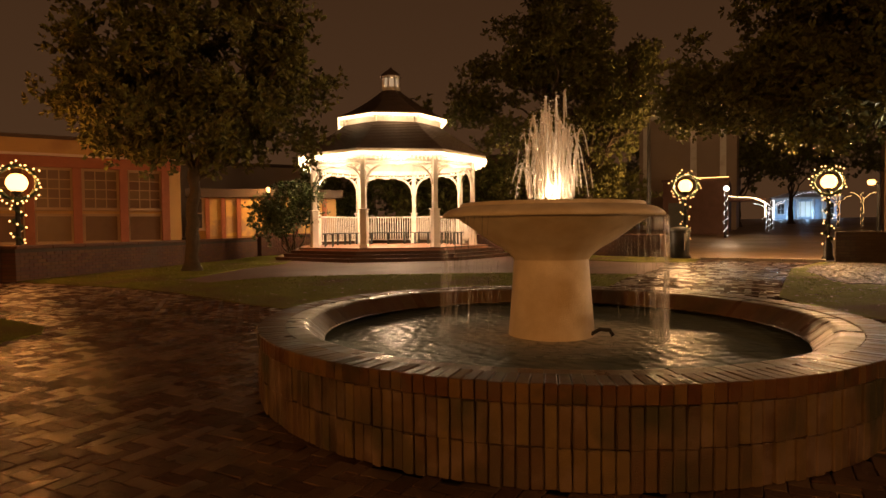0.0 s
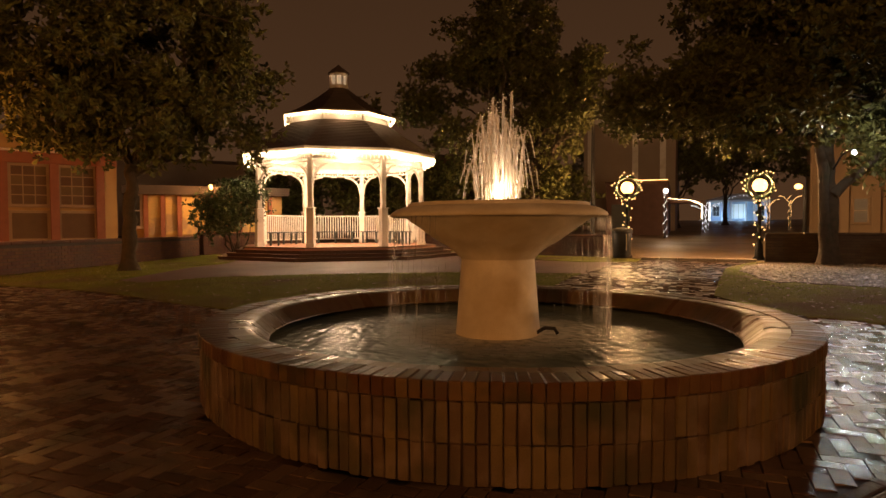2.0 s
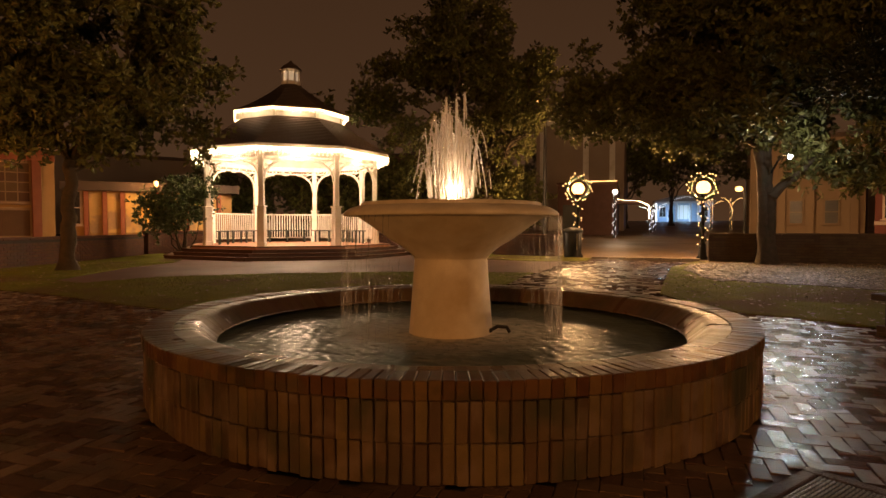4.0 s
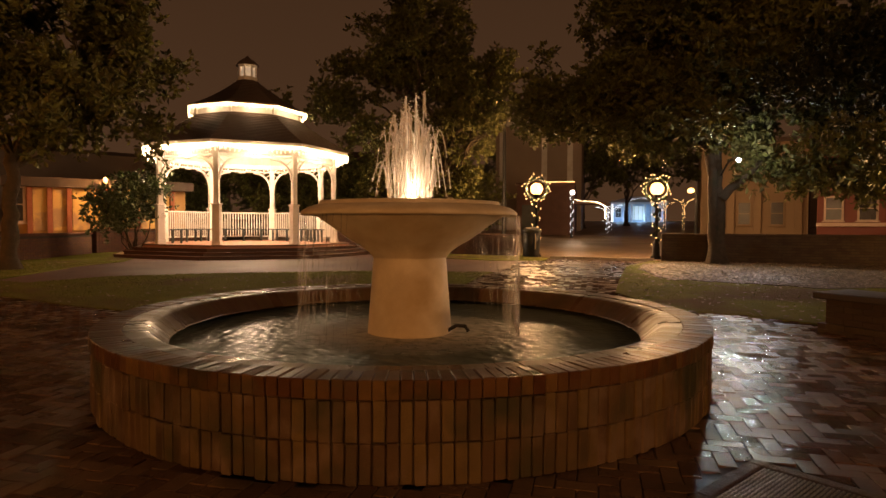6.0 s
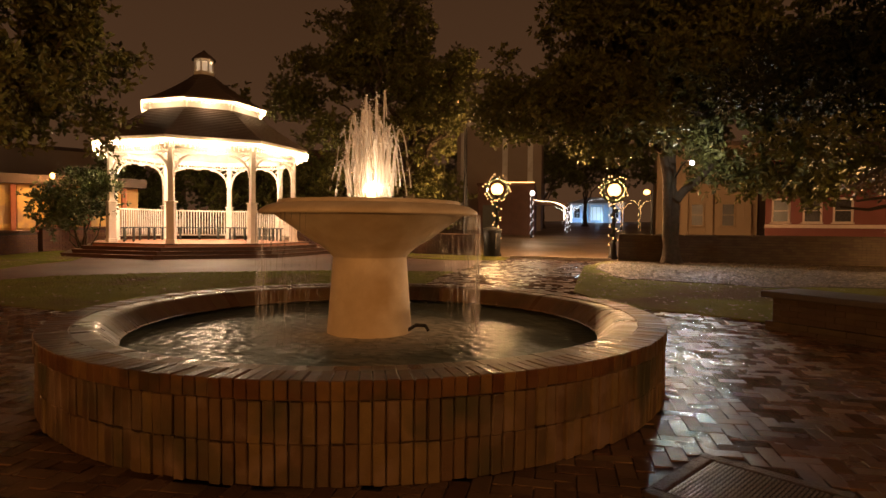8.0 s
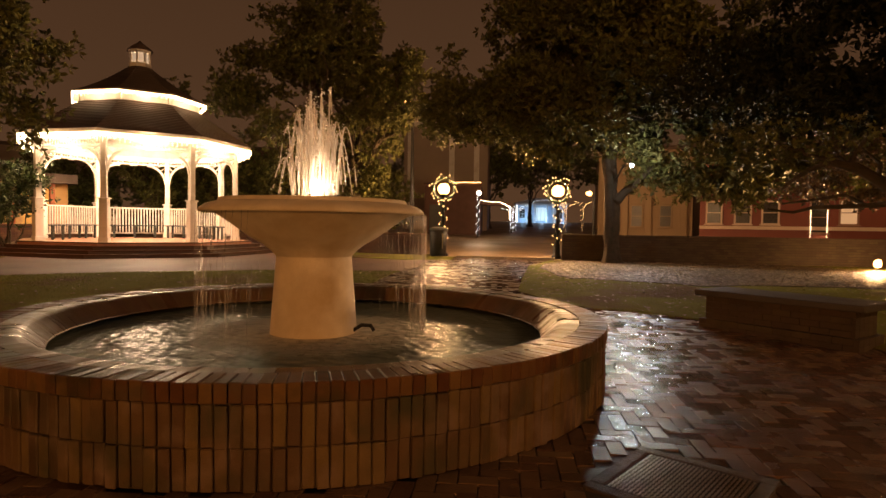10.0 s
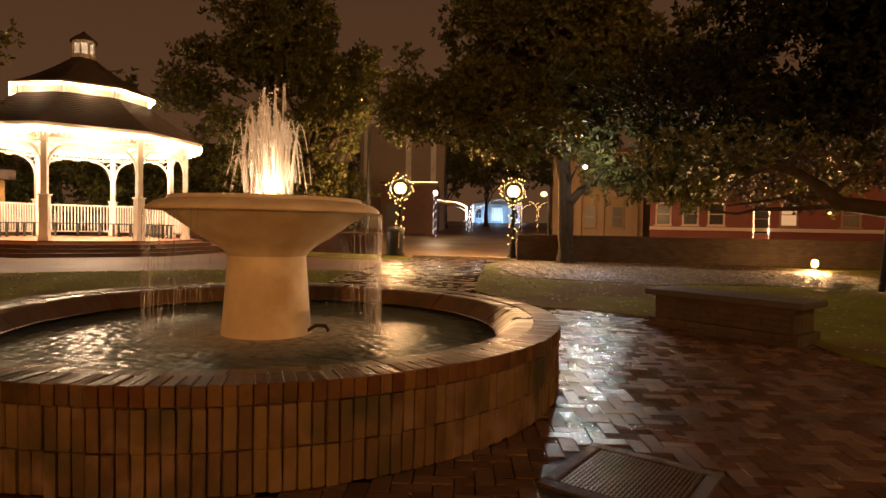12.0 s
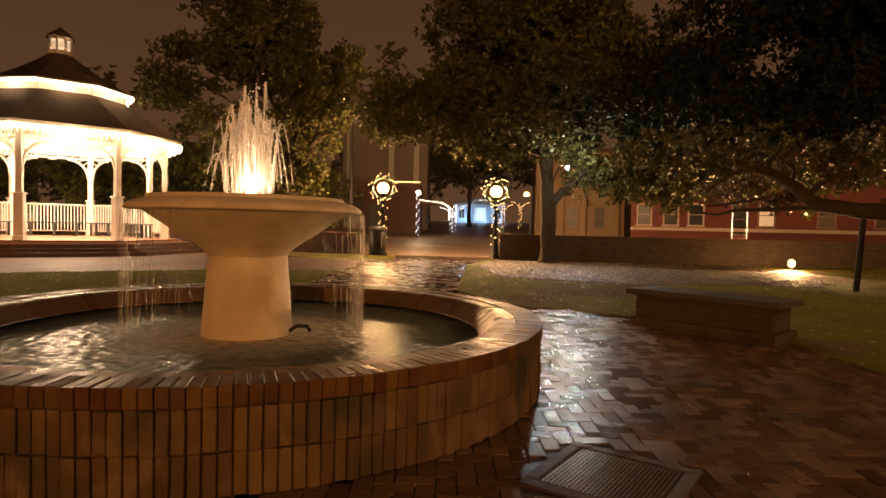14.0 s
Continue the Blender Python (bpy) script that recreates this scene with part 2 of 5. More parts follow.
M = {
    "paver": node_mat("wet_paving_brick", (0.120, 0.072, 0.047), 0.34, vary=0.3, scale=5, fine=90, bump=0.45, rand=0.4, stain=(0.05, 0.035, 0.022), stain_scale=2.2, wet=0.2, spec=0.33, bump_size=0.006),
    "paver_bed": node_mat("dark_wet_sand_joint", (0.055, 0.042, 0.03), 0.6, vary=0.4, scale=9, fine=120, bump=0.5),
    "brick": node_mat("fountain_brick", (0.104, 0.063, 0.029), 0.6, vary=0.42, scale=9, fine=150, bump=0.6, rand=0.30, spec=0.35, stain=(0.165, 0.112, 0.080), stain_scale=4.2, stain_at=(0.50, 0.68), wet=0.14, stain2=(0.040, 0.037, 0.016), stain2_scale=2.3, stain2_at=(0.48, 0.66)),
    "coping": node_mat("wet_coping_brick", (0.108, 0.056, 0.027), 0.50, vary=0.36, scale=9, fine=150, bump=0.4, rand=0.25, spec=0.08, stain=(0.08, 0.06, 0.04), stain_scale=3.5, wet=0.16, bump_size=0.004, stain2=(0.040, 0.034, 0.018), stain2_scale=2.6, stain2_at=(0.52, 0.68)),
    "lip": node_mat("damp_lip_brick", (0.125, 0.078, 0.044), 0.42, vary=0.3, scale=6, fine=90, bump=0.35, rand=0.06, spec=0.13, stain=(0.075, 0.055, 0.034), stain_scale=2.2, wet=0.12, bump_size=0.004),
    "mortar": node_mat("aged_mortar", (0.042, 0.029, 0.018), 0.85, vary=0.35, scale=8, fine=80, bump=0.4),
    # near-black colour paints the shadow line between lip and water
    "basin": node_mat("shade_dark_basin_render", (0.022, 0.021, 0.016), 0.5, vary=0.35, scale=4, fine=60, bump=0.3, stain=(0.014, 0.015, 0.010)),
    "stone": node_mat("cast_stone", (0.68, 0.60, 0.47), 0.75, vary=0.28, scale=4, fine=120, bump=0.9, stain=(0.50, 0.39, 0.24), stain_scale=2.6, stain_at=(0.45, 0.72)),
    "grass": node_mat("lawn_turf", (0.142, 0.145, 0.026), 0.9, spec=0.05, vary=0.4, scale=1.6, fine=40, bump=0.9, stain=(0.12, 0.085, 0.04), stain_scale=0.7, stain_at=(0.48, 0.66), bump_size=0.03),
    "blade": node_mat("grass_blades", (0.140, 0.152, 0.029), 0.7, spec=0.1, vary=0.3, scale=2.0, fine=30, bump=0, rand=0.45, per="island"),
    "soil": node_mat("bare_ground", (0.07, 0.05, 0.03), 0.9, spec=0.1, vary=0.4, scale=1.5, fine=30, bump=0.7, bump_size=0.03),
    "mould": node_mat("leaf_mould", (0.105, 0.076, 0.046), 0.75, spec=0.2, vary=0.45, scale=3.0, fine=45, bump=0.9, stain=(0.075, 0.055, 0.032), stain_scale=1.6, stain_at=(0.45, 0.62), bump_size=0.03),
    "litter": node_mat("fallen_leaves", (0.22, 0.145, 0.08), 0.5, vary=0.3, scale=8, fine=60, bump=0, rand=0.5, per="island"),
    "concrete": node_mat("damp_concrete", (0.120, 0.066, 0.050), 0.7, spec=0.2, vary=0.2, scale=1.5, fine=60, bump=0.25, stain=(0.085, 0.046, 0.036), stain_scale=0.9, wet=0.1),
    "asphalt": node_mat("wet_worn_street", (0.20, 0.135, 0.075), 0.55, vary=0.35, scale=1.0, fine=120, bump=0.5, wet=0.15, stain=(0.10, 0.07, 0.045), stain_scale=0.5),
    "kerb": node_mat("kerb_concrete", (0.42, 0.37, 0.28), 0.6, vary=0.2, scale=3, fine=60, bump=0.3),
    "wall_brick": node_mat("garden_wall_brick", (0.105, 0.048, 0.029), 0.75, vary=0.3, scale=6, fine=90, bump=0.4, rand=0.22, per="island", stain=(0.085, 0.050, 0.034), stain_scale=1.4, wet=0.1, spec=0.25),
    "street_wall": node_mat("brown_street_wall_brick", (0.086, 0.062, 0.040), 0.8, vary=0.3, scale=3, fine=90, bump=0.3, rand=0.12, per="island", stain=(0.075, 0.052, 0.034), stain_scale=0.9, spec=0.2),
    "bench_brick": node_mat("brown_damp_masonry", (0.068, 0.048, 0.029), 0.6, vary=0.35, scale=4, fine=90, bump=0.5, rand=0.10, spec=0.3, stain=(0.05, 0.036, 0.022), stain_scale=2.5),
    "slate": node_mat("wet_slab_stone", (0.060, 0.052, 0.046), 0.6, vary=0.3, scale=4, fine=90, bump=0.3, wet=0.15),
    "white": node_mat("white_painted_wood", (0.78, 0.75, 0.70), 0.5, vary=0.07, scale=4, fine=70, bump=0.12, stain=(0.62, 0.57, 0.49), stain_scale=2.5, stain_at=(0.5, 0.8)),
    "cream": node_mat("cream_painted_trim", (0.66, 0.52, 0.42), 0.55, vary=0.10, scale=4, fine=60, bump=0.12),
    "shingle": node_mat("brown_shingle", (0.085, 0.058, 0.043), 0.8, vary=0.3, scale=3, fine=70, bump=0.4, rand=0.3, per="island"),
    "deck": node_mat("red_brown_deck", (0.42, 0.20, 0.13), 0.5, vary=0.2, scale=3, fine=60, bump=0.2),
    "step": node_mat("brick_red_step", (0.072, 0.041, 0.029), 0.5, vary=0.3, scale=4, fine=70, bump=0.3, wet=0.12),
    "dark_wood": node_mat("dark_green_bench", (0.055, 0.065, 0.06), 0.45, vary=0.2, scale=5, fine=70, bump=0.2),
    "bark": node_mat("oak_bark", (0.088, 0.068, 0.045), 0.9, spec=0.2, vary=0.4, scale=9, fine=60, bump=1.0, stain=(0.055, 0.056, 0.033), stain_scale=3, bump_size=0.05),
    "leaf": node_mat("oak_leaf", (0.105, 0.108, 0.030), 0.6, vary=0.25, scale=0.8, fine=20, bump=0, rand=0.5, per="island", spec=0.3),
    # oak leaf colour pulled near black to paint the upper crown's shade
    "oak_leaf": node_mat("shaded_oak_leaf", (0.018, 0.023, 0.008), 0.75, vary=0.25, scale=0.8, fine=20, bump=0, rand=0.5, per="island", spec=0.25),
    # brown tint stands in for amber lamplight on the low leaves
    "leaf_brown": node_mat("amber_lit_leaf", (0.12, 0.075, 0.028), 0.5, vary=0.25, scale=0.8, fine=20, bump=0, rand=0.5, per="island"),
    "shrub": node_mat("shrub_leaf", (0.055, 0.085, 0.026), 0.4, vary=0.25, scale=1.2, fine=20, bump=0, rand=0.45, per="island"),
    "iron": node_mat("black_cast_iron", (0.022, 0.022, 0.022), 0.4, metal=0.4, vary=0.2, scale=10, fine=90, bump=0.2),
    "plate": node_mat("worn_steel_tread_plate", (0.05, 0.042, 0.035), 0.5, metal=0.15, spec=0.3, vary=0.3, scale=8, fine=90, bump=0.3, stain=(0.10, 0.065, 0.04), stain_scale=5),
    "stud": node_mat("worn_stud_steel", (0.30, 0.26, 0.22), 0.32, metal=0.8, vary=0.25, scale=20, fine=120, bump=0.1),
    "frame_concrete": node_mat("pebbled_concrete", (0.078, 0.050, 0.030), 0.6, vary=0.6, scale=60, fine=160, bump=1.0, wet=0.12, spec=0.3, bump_size=0.02),
    "garland": node_mat("fir_garland", (0.028, 0.050, 0.022), 0.7, vary=0.4, scale=12, fine=80, bump=0.8, bump_size=0.02),
    "ochre": node_mat("ochre_stucco", (0.50, 0.30, 0.115), 0.8, vary=0.12, scale=1.2, fine=60, bump=0.3, stain=(0.36, 0.20, 0.08), stain_scale=0.9),
    "red_brick": node_mat("red_pier_brick", (0.32, 0.105, 0.05), 0.7, vary=0.25, scale=5, fine=70, bump=0.4),
    "red_paint": node_mat("red_painted_wall", (0.19, 0.046, 0.029), 0.6, vary=0.18, scale=1.0, fine=50, bump=0.2),
    "tan": node_mat("tan_stucco", (0.25, 0.175, 0.105), 0.75, vary=0.15, scale=1.0, fine=50, bump=0.2),
    "grey_wall": node_mat("grey_render", (0.36, 0.29, 0.23), 0.75, vary=0.15, scale=0.8, fine=40, bump=0.2),
    "blue_wall": node_mat("pale_blue_boarding", (0.50, 0.62, 0.72), 0.6, vary=0.1, scale=1.0, fine=40, bump=0.2),
    "dark_brick": node_mat("dark_street_brick", (0.12, 0.060, 0.045), 0.7, vary=0.3, scale=3, fine=50, bump=0.3),
    "pane": node_mat("dark_window_pane", (0.045, 0.040, 0.034), 0.28, spec=0.25, vary=0.15, scale=2, fine=20, bump=0.02),
    "blind": node_mat("pane_over_brown_blind", (0.15, 0.088, 0.045), 0.35, spec=0.25, vary=0.22, scale=3, fine=30, bump=0.03, rand=0.15),
    "hall_frame": node_mat("weathered_tan_frame", (0.36, 0.235, 0.13), 0.6, vary=0.15, scale=4, fine=60, bump=0.12),
    # frame colour lowered to paint the weak light on the red house's farther windows
    "dim_frame": node_mat("dimmed_red_frame", (0.30, 0.17, 0.12), 0.6, vary=0.15, scale=4, fine=60, bump=0.12),
    "mural_ground": node_mat("yellow_painted_panel", (0.62, 0.40, 0.13), 0.6, vary=0.12, scale=2, fine=40, bump=0.1, stain=(0.42, 0.27, 0.13), stain_scale=1.1, stain_at=(0.5, 0.56)),
    "bin": node_mat("dark_bin_plastic", (0.028, 0.030, 0.028), 0.4, vary=0.2, scale=6, fine=60, bump=0.1),
    "bulb": glow_mat("string_bulb", (1.0, 0.76, 0.42), 9.0),
    "bulb_dim": glow_mat("warm_bulb", (1.0, 0.54, 0.19), 4.0),
    "bulb_white": glow_mat("cool_bulb", (0.86, 0.92, 1.0), 3.2),
    "globe": glow_mat("lamp_globe", (1.0, 0.48, 0.15), 5.5),
    "globe_white": glow_mat("flood_lens", (0.85, 0.93, 1.0), 12.0),
    "lit_pane": glow_mat("lit_window_pane", (1.0, 0.62, 0.34), 0.22),
    "cupola_glass": glow_mat("lit_cupola_glass", (1.0, 0.84, 0.62), 0.20),
    "lit_blue": glow_mat("lit_shop_pane", (0.60, 0.88, 1.0), 0.40),
    "water_jet": glass_mat("aerated_water", (0.95, 0.93, 0.90), 0.25, alpha=0.44, transmit=0.25),
    "water_veil": glass_mat("falling_water", (0.95, 0.95, 0.95), 0.3, alpha=0.13, transmit=0.3),
}
wm = glass_mat("pool_water", (0.085, 0.080, 0.058), 0.14, transmit=0.0, ior=1.09)
M["water"] = wm
wnt = wm.node_tree
wco = wnt.nodes.new("ShaderNodeNewGeometry")
w1, w2, wadd, wbump = (wnt.nodes.new(k) for k in ("ShaderNodeTexNoise", "ShaderNodeTexNoise", "ShaderNodeMath", "ShaderNodeBump"))
w1.inputs["Scale"].default_value, w2.inputs["Scale"].default_value = 5.5, 14.0
w1.inputs["Detail"].default_value, w2.inputs["Detail"].default_value = 0.5, 0.5
w1.inputs["Distortion"].default_value = 0.8
wnt.links.new(wco.outputs["Position"], w1.inputs["Vector"])
wnt.links.new(wco.outputs["Position"], w2.inputs["Vector"])
wnt.links.new(w1.outputs["Fac"], wadd.inputs[0])
wnt.links.new(w2.outputs["Fac"], wadd.inputs[1])
wnt.links.new(wadd.outputs[0], wbump.inputs["Height"])
wbump.inputs["Strength"].default_value, wbump.inputs["Distance"].default_value = 0.5, 0.028
wnt.links.new(wbump.outputs[0], wm.node_tree.nodes["Principled BSDF"].inputs["Normal"])
wnt.nodes["Principled BSDF"].inputs["Specular IOR Level"].default_value = 0.15
# churned foam round the pedestal
wob, wlen, wfall, wn3, wcut, wmul, wmix, wrough = (wnt.nodes.new(k) for k in ("ShaderNodeTexCoord", "ShaderNodeVectorMath", "ShaderNodeMapRange", "ShaderNodeTexNoise", "ShaderNodeMapRange", "ShaderNodeMath", "ShaderNodeMix", "ShaderNodeMapRange"))
wlen.operation, wmul.operation, wmix.data_type = "LENGTH", "MULTIPLY", "RGBA"
wn3.inputs["Scale"].default_value, wn3.inputs["Detail"].default_value = 9.0, 6.0
wnt.links.new(wob.outputs["Object"], wlen.inputs[0])
wnt.links.new(wlen.outputs["Value"], wfall.inputs[0])
for sock, val in zip(wfall.inputs[1:5], (0.42, 1.15, 0.9, 0.0)):
    sock.default_value = val
wnt.links.new(wco.outputs["Position"], wn3.inputs["Vector"])
wnt.links.new(wn3.outputs["Fac"], wcut.inputs[0])
for sock, val in zip(wcut.inputs[1:5], (0.26, 0.54, 0.0, 1.0)):
    sock.default_value = val
wnt.links.new(wfall.outputs[0], wmul.inputs[0])
wnt.links.new(wcut.outputs[0], wmul.inputs[1])
wnt.links.new(wmul.outputs[0], wmix.inputs[0])
wmix.inputs[6].default_value, wmix.inputs[7].default_value = (0.120, 0.138, 0.110, 1), (0.58, 0.53, 0.44, 1)
wnt.links.new(wmix.outputs[2], wnt.nodes["Principled BSDF"].inputs["Base Color"])
wnt.links.new(wmul.outputs[0], wrough.inputs[0])
for sock, val in zip(wrough.inputs[1:5], (0.0, 0.5, 0.20, 0.6)):
    sock.default_value = val
wnt.links.new(wrough.outputs[0], wnt.nodes["Principled BSDF"].inputs["Roughness"])


# ---- mesh helpers ----
def mesh_of(name, bm, material, smooth=False):
    me = bpy.data.meshes.new(name)
    bm.to_mesh(me)
    bm.free()
    me.materials.append(material)
    if smooth:
        me.shade_smooth()
    return me


def part(name, bm, material, parent, label="", smooth=False):
    ob = new(name, mesh_of(name, bm, material, smooth))
    ob.parent = parent
    if label:
        tagged(ob, label)
    return ob


def thing(name, at, label, category, group="", kind="", turn=0.0):
    ob = new(name)
    ob.location, ob.rotation_euler = at, (0, 0, turn)
    ob.empty_display_size = 0.2
    return tagged(ob, label, category, group, kind)


def solo(name, bm, material, label, category, group="", kind="", smooth=False, at=(0, 0, 0)):
    ob = new(name, mesh_of(name, bm, material, smooth))
    ob.location = at
    return tagged(ob, label, category, group, kind)


def box(bm, c, s, turn=0.0, bevel=0.0, tilt=None):
    """A box of size s round c, turned about z, with softened edges where bevel is given."""
    m = Matrix.Translation(c) @ Matrix.Rotation(turn, 4, "Z")
    if tilt is not None:
        m = m @ tilt
    r = bmesh.ops.create_cube(bm, size=1.0, matrix=m @ Matrix.Diagonal((*s, 1)))
    if bevel:
        edges = list({e for v in r["verts"] for e in v.link_edges})
        bmesh.ops.bevel(bm, geom=edges, offset=bevel, segments=1, affect="EDGES")
    return bm


def tube(bm, pts, radii, n=8, cap=True):
    """A round tube through points with a radius at each."""
    rings = []
    pts = [Vector(p) for p in pts]
    for i, p in enumerate(pts):
        d = (pts[min(i + 1, len(pts) - 1)] - pts[max(i - 1, 0)])
        d = d.normalized() if d.length > 1e-9 else Vector((0, 0, 1))
        ref = Vector((1, 0, 0)) if abs(d.x) < 0.8 else Vector((0, 1, 0))
        u = d.cross(ref).normalized()
        v = d.cross(u)
        rings.append([bm.verts.new(p + radii[i] * (math.cos(2 * math.pi * k / n) * u + math.sin(2 * math.pi * k / n) * v)) for k in range(n)])
    for a, b in zip(rings, rings[1:]):
        for k in range(n):
            bm.faces.new((a[k], a[(k + 1) % n], b[(k + 1) % n], b[k]))
    if cap:
        bm.faces.new(rings[0])
        bm.faces.new(rings[-1][::-1])
    return bm


def lathe(bm, profile, n=64, close=False):
    """A profile of (radius, height) turned about z; radius 0 closes it."""
    rings = []
    for r, z in profile:
        if r < 1e-6:
            rings.append([bm.verts.new((0, 0, z))])
        else:
            rings.append([bm.verts.new((r * math.cos(2 * math.pi * k / n), r * math.sin(2 * math.pi * k / n), z)) for k in range(n)])
    for a, b in zip(rings, rings[1:]):
        for k in range(n):
            q = [a[k % len(a)], a[(k + 1) % n % len(a)], b[(k + 1) % n % len(b)], b[k % len(b)]]
            q = list(dict.fromkeys(q))
            if len(q) > 2:
                bm.faces.new(q)
    return bm


def ball(bm, c, r, sub=1):
    bmesh.ops.create_icosphere(bm, subdivisions=sub, radius=r, matrix=Matrix.Translation(c))
    return bm


def ground_z(x, y):
    """The ground lies flat about the fountain, rises gently to the lawn's far side, and the street beyond climbs slowly."""
    r = math.hypot(x - 0.02, y)
    u = min(1.0, max(0.0, (r - 7.0) / 5.5))
    return 0.276 * u * u * (3 - 2 * u) + 0.028 * min(64.0, max(0.0, r - 21.0))


def inside(poly, x, y):
    hit = False
    for (x0, y0), (x1, y1) in zip(poly, poly[1:] + poly[:1]):
        if (y0 > y) != (y1 > y) and x < x0 + (y - y0) * (x1 - x0) / (y1 - y0):
            hit = not hit
    return hit


def sheet(name, poly, rise, material, label, category, step=0.8, skirt=0.06):
    """A flat piece of ground laid over the rise of the land, with a lip round it."""
    bm = bmesh.new()
    bm.faces.new([bm.verts.new((x, y, 0)) for x, y in poly])
    xs, ys = [p[0] for p in poly], [p[1] for p in poly]
    for lo, hi, no in ((min(xs), max(xs), (1, 0, 0)), (min(ys), max(ys), (0, 1, 0))):
        k = max(-16.0, lo) + step
        while k < min(hi, 24.0 if step < 2 else 90.0):
            bmesh.ops.bisect_plane(bm, geom=bm.verts[:] + bm.edges[:] + bm.faces[:], plane_co=Vector(no) * k, plane_no=no)
            k += step
    if skirt:
        edge = [e for e in bm.edges if e.is_boundary]
        low = bmesh.ops.extrude_edge_only(bm, edges=edge)["geom"]
        lowered = {v for v in low if isinstance(v, bmesh.types.BMVert)}
    else:
        lowered = set()
    for v in bm.verts:
        v.co.z = ground_z(v.co.x, v.co.y) + rise - (skirt if v in lowered else 0)
    bmesh.ops.recalc_face_normals(bm, faces=bm.faces[:])
    return solo(name, bm, material, label, category, kind="structure")


# ---- ground ----
bm = bmesh.new()
radii_g = [0, 4, 6, 7, 7.8, 8.6, 9.4, 10.2, 11, 11.8, 12.6, 14, 21, 40, 60, 85, 150, 400, 1500]
rings_g = []
for r in radii_g:
    rings_g.append([bm.verts.new((0.02, 0, -0.03))] if r == 0 else
                   [bm.verts.new((0.02 + r * math.cos(k * math.pi / 36), r * math.sin(k * math.pi / 36), ground_z(0.02 + r, 0) - 0.03)) for k in range(72)])
for a, b in zip(rings_g, rings_g[1:]):
    for k in range(72):
        q = list(dict.fromkeys([a[k % len(a)], a[(k + 1) % 72 % len(a)], b[(k + 1) % 72], b[k]]))
        bm.faces.new(q)
solo("ground", bm, M["soil"], "dark bare ground under and round the plaza", "ground", kind="structure")

LAWN_MID = [(-6.85, 11.11), (-4.36, 9.96), (-2.96, 9.10), (-2.39, 8.88), (-1.7, 9.15), (-0.6, 9.35), (0.9, 9.6), (2.1, 9.5), (2.9, 10.5), (3.95, 12.25),
            (3.5, 12.35), (1.40, 12.94), (-1.51, 12.85), (-3.55, 12.36), (-4.46, 11.3), (-5.3, 11.9), (-5.1, 15.6), (-4.6, 17.4), (-5.0, 21.5), (-6.3, 22.0), (-8.05, 17.8), (-8.2, 13.6), (-8.5, 11.95)]
LAWN_RIGHT = [(4.99, 8.93), (5.05, 7.9), (5.33, 7.28), (5.70, 6.93), (6.22, 6.12), (6.77, 4.42), (6.36, 3.43), (6.13, 2.92), (6.3, 0.5), (26, 0.5), (24, 7.2), (19.94, 9.72), (15.43, 12.35), (11.53, 14.15), (10.15, 15.4), (9.69, 15.45), (7.79, 13.43)]
LAWN_LEFT = [(-5.78, 7.80), (-4.95, 7.42), (-4.80, 7.15), (-4.91, 6.61), (-5.6, 6.1), (-8.0, 5.6), (-9, 7.2)]
LAWN_BACK = [(5.3, 16.4), (6.8, 16.27), (7.47, 17.5), (7.2, 19.5), (3.0, 24.0), (1.5, 22.0), (3.2, 19.0)]
WALK = [(-4.5, 11.2), (-3.55, 12.33), (-1.51, 12.83), (1.40, 12.92), (3.4, 12.3), (4.1, 12.25), (6.2, 16.3), (5.3, 16.4), (3.2, 18.9), (1.5, 21.9), (-5.0, 21.4), (-4.6, 17.4), (-5.1, 15.5), (-5.2, 12.0)]
ROAD = [(-4.0, 26.0), (7.6, 18.1), (10.1, 16.2), (25.0, 6.5), (90, 40), (90, 160), (20, 160)]
sheet("lawn_1", LAWN_MID, 0.012, M["grass"], "damp short lawn between plaza and bandstand", "lawn")
sheet("lawn_2", LAWN_RIGHT, 0.012, M["grass"], "worn lawn strewn with fallen leaves under the trees", "lawn")
sheet("lawn_3", LAWN_LEFT, 0.012, M["grass"], "small corner of damp lawn in the paving", "lawn")
sheet("lawn_4", LAWN_BACK, 0.012, M["grass"], "dark lawn beside the brick path", "lawn")
sheet("pavement_walk", WALK, 0.0, M["concrete"], "damp pinkish concrete walk in front of the bandstand", "walkway")
sheet("road", ROAD, -0.02, M["asphalt"], "wet dark street lit by amber lamps", "road", step=3.0, skirt=0)
NEAR_TREE = [(6.6, 10.2), (8.2, 8.2), (11.5, 6.6), (16.0, 9.2), (15.2, 12.2), (11.5, 14.0), (9.9, 15.2), (8.0, 13.2)]
gm = random.Random(14)
MOULD = [(x0 + (x1 - x0) * k / 9 + gm.gauss(0, 0.09), y0 + (y1 - y0) * k / 9 + gm.gauss(0, 0.09))
         for (x0, y0), (x1, y1) in zip(NEAR_TREE, NEAR_TREE[1:] + NEAR_TREE[:1]) for k in range(9)]
sheet("ground_mould", MOULD, 0.018, M["mould"], "bare brown leaf mould under the tree by the wall", "bare ground")
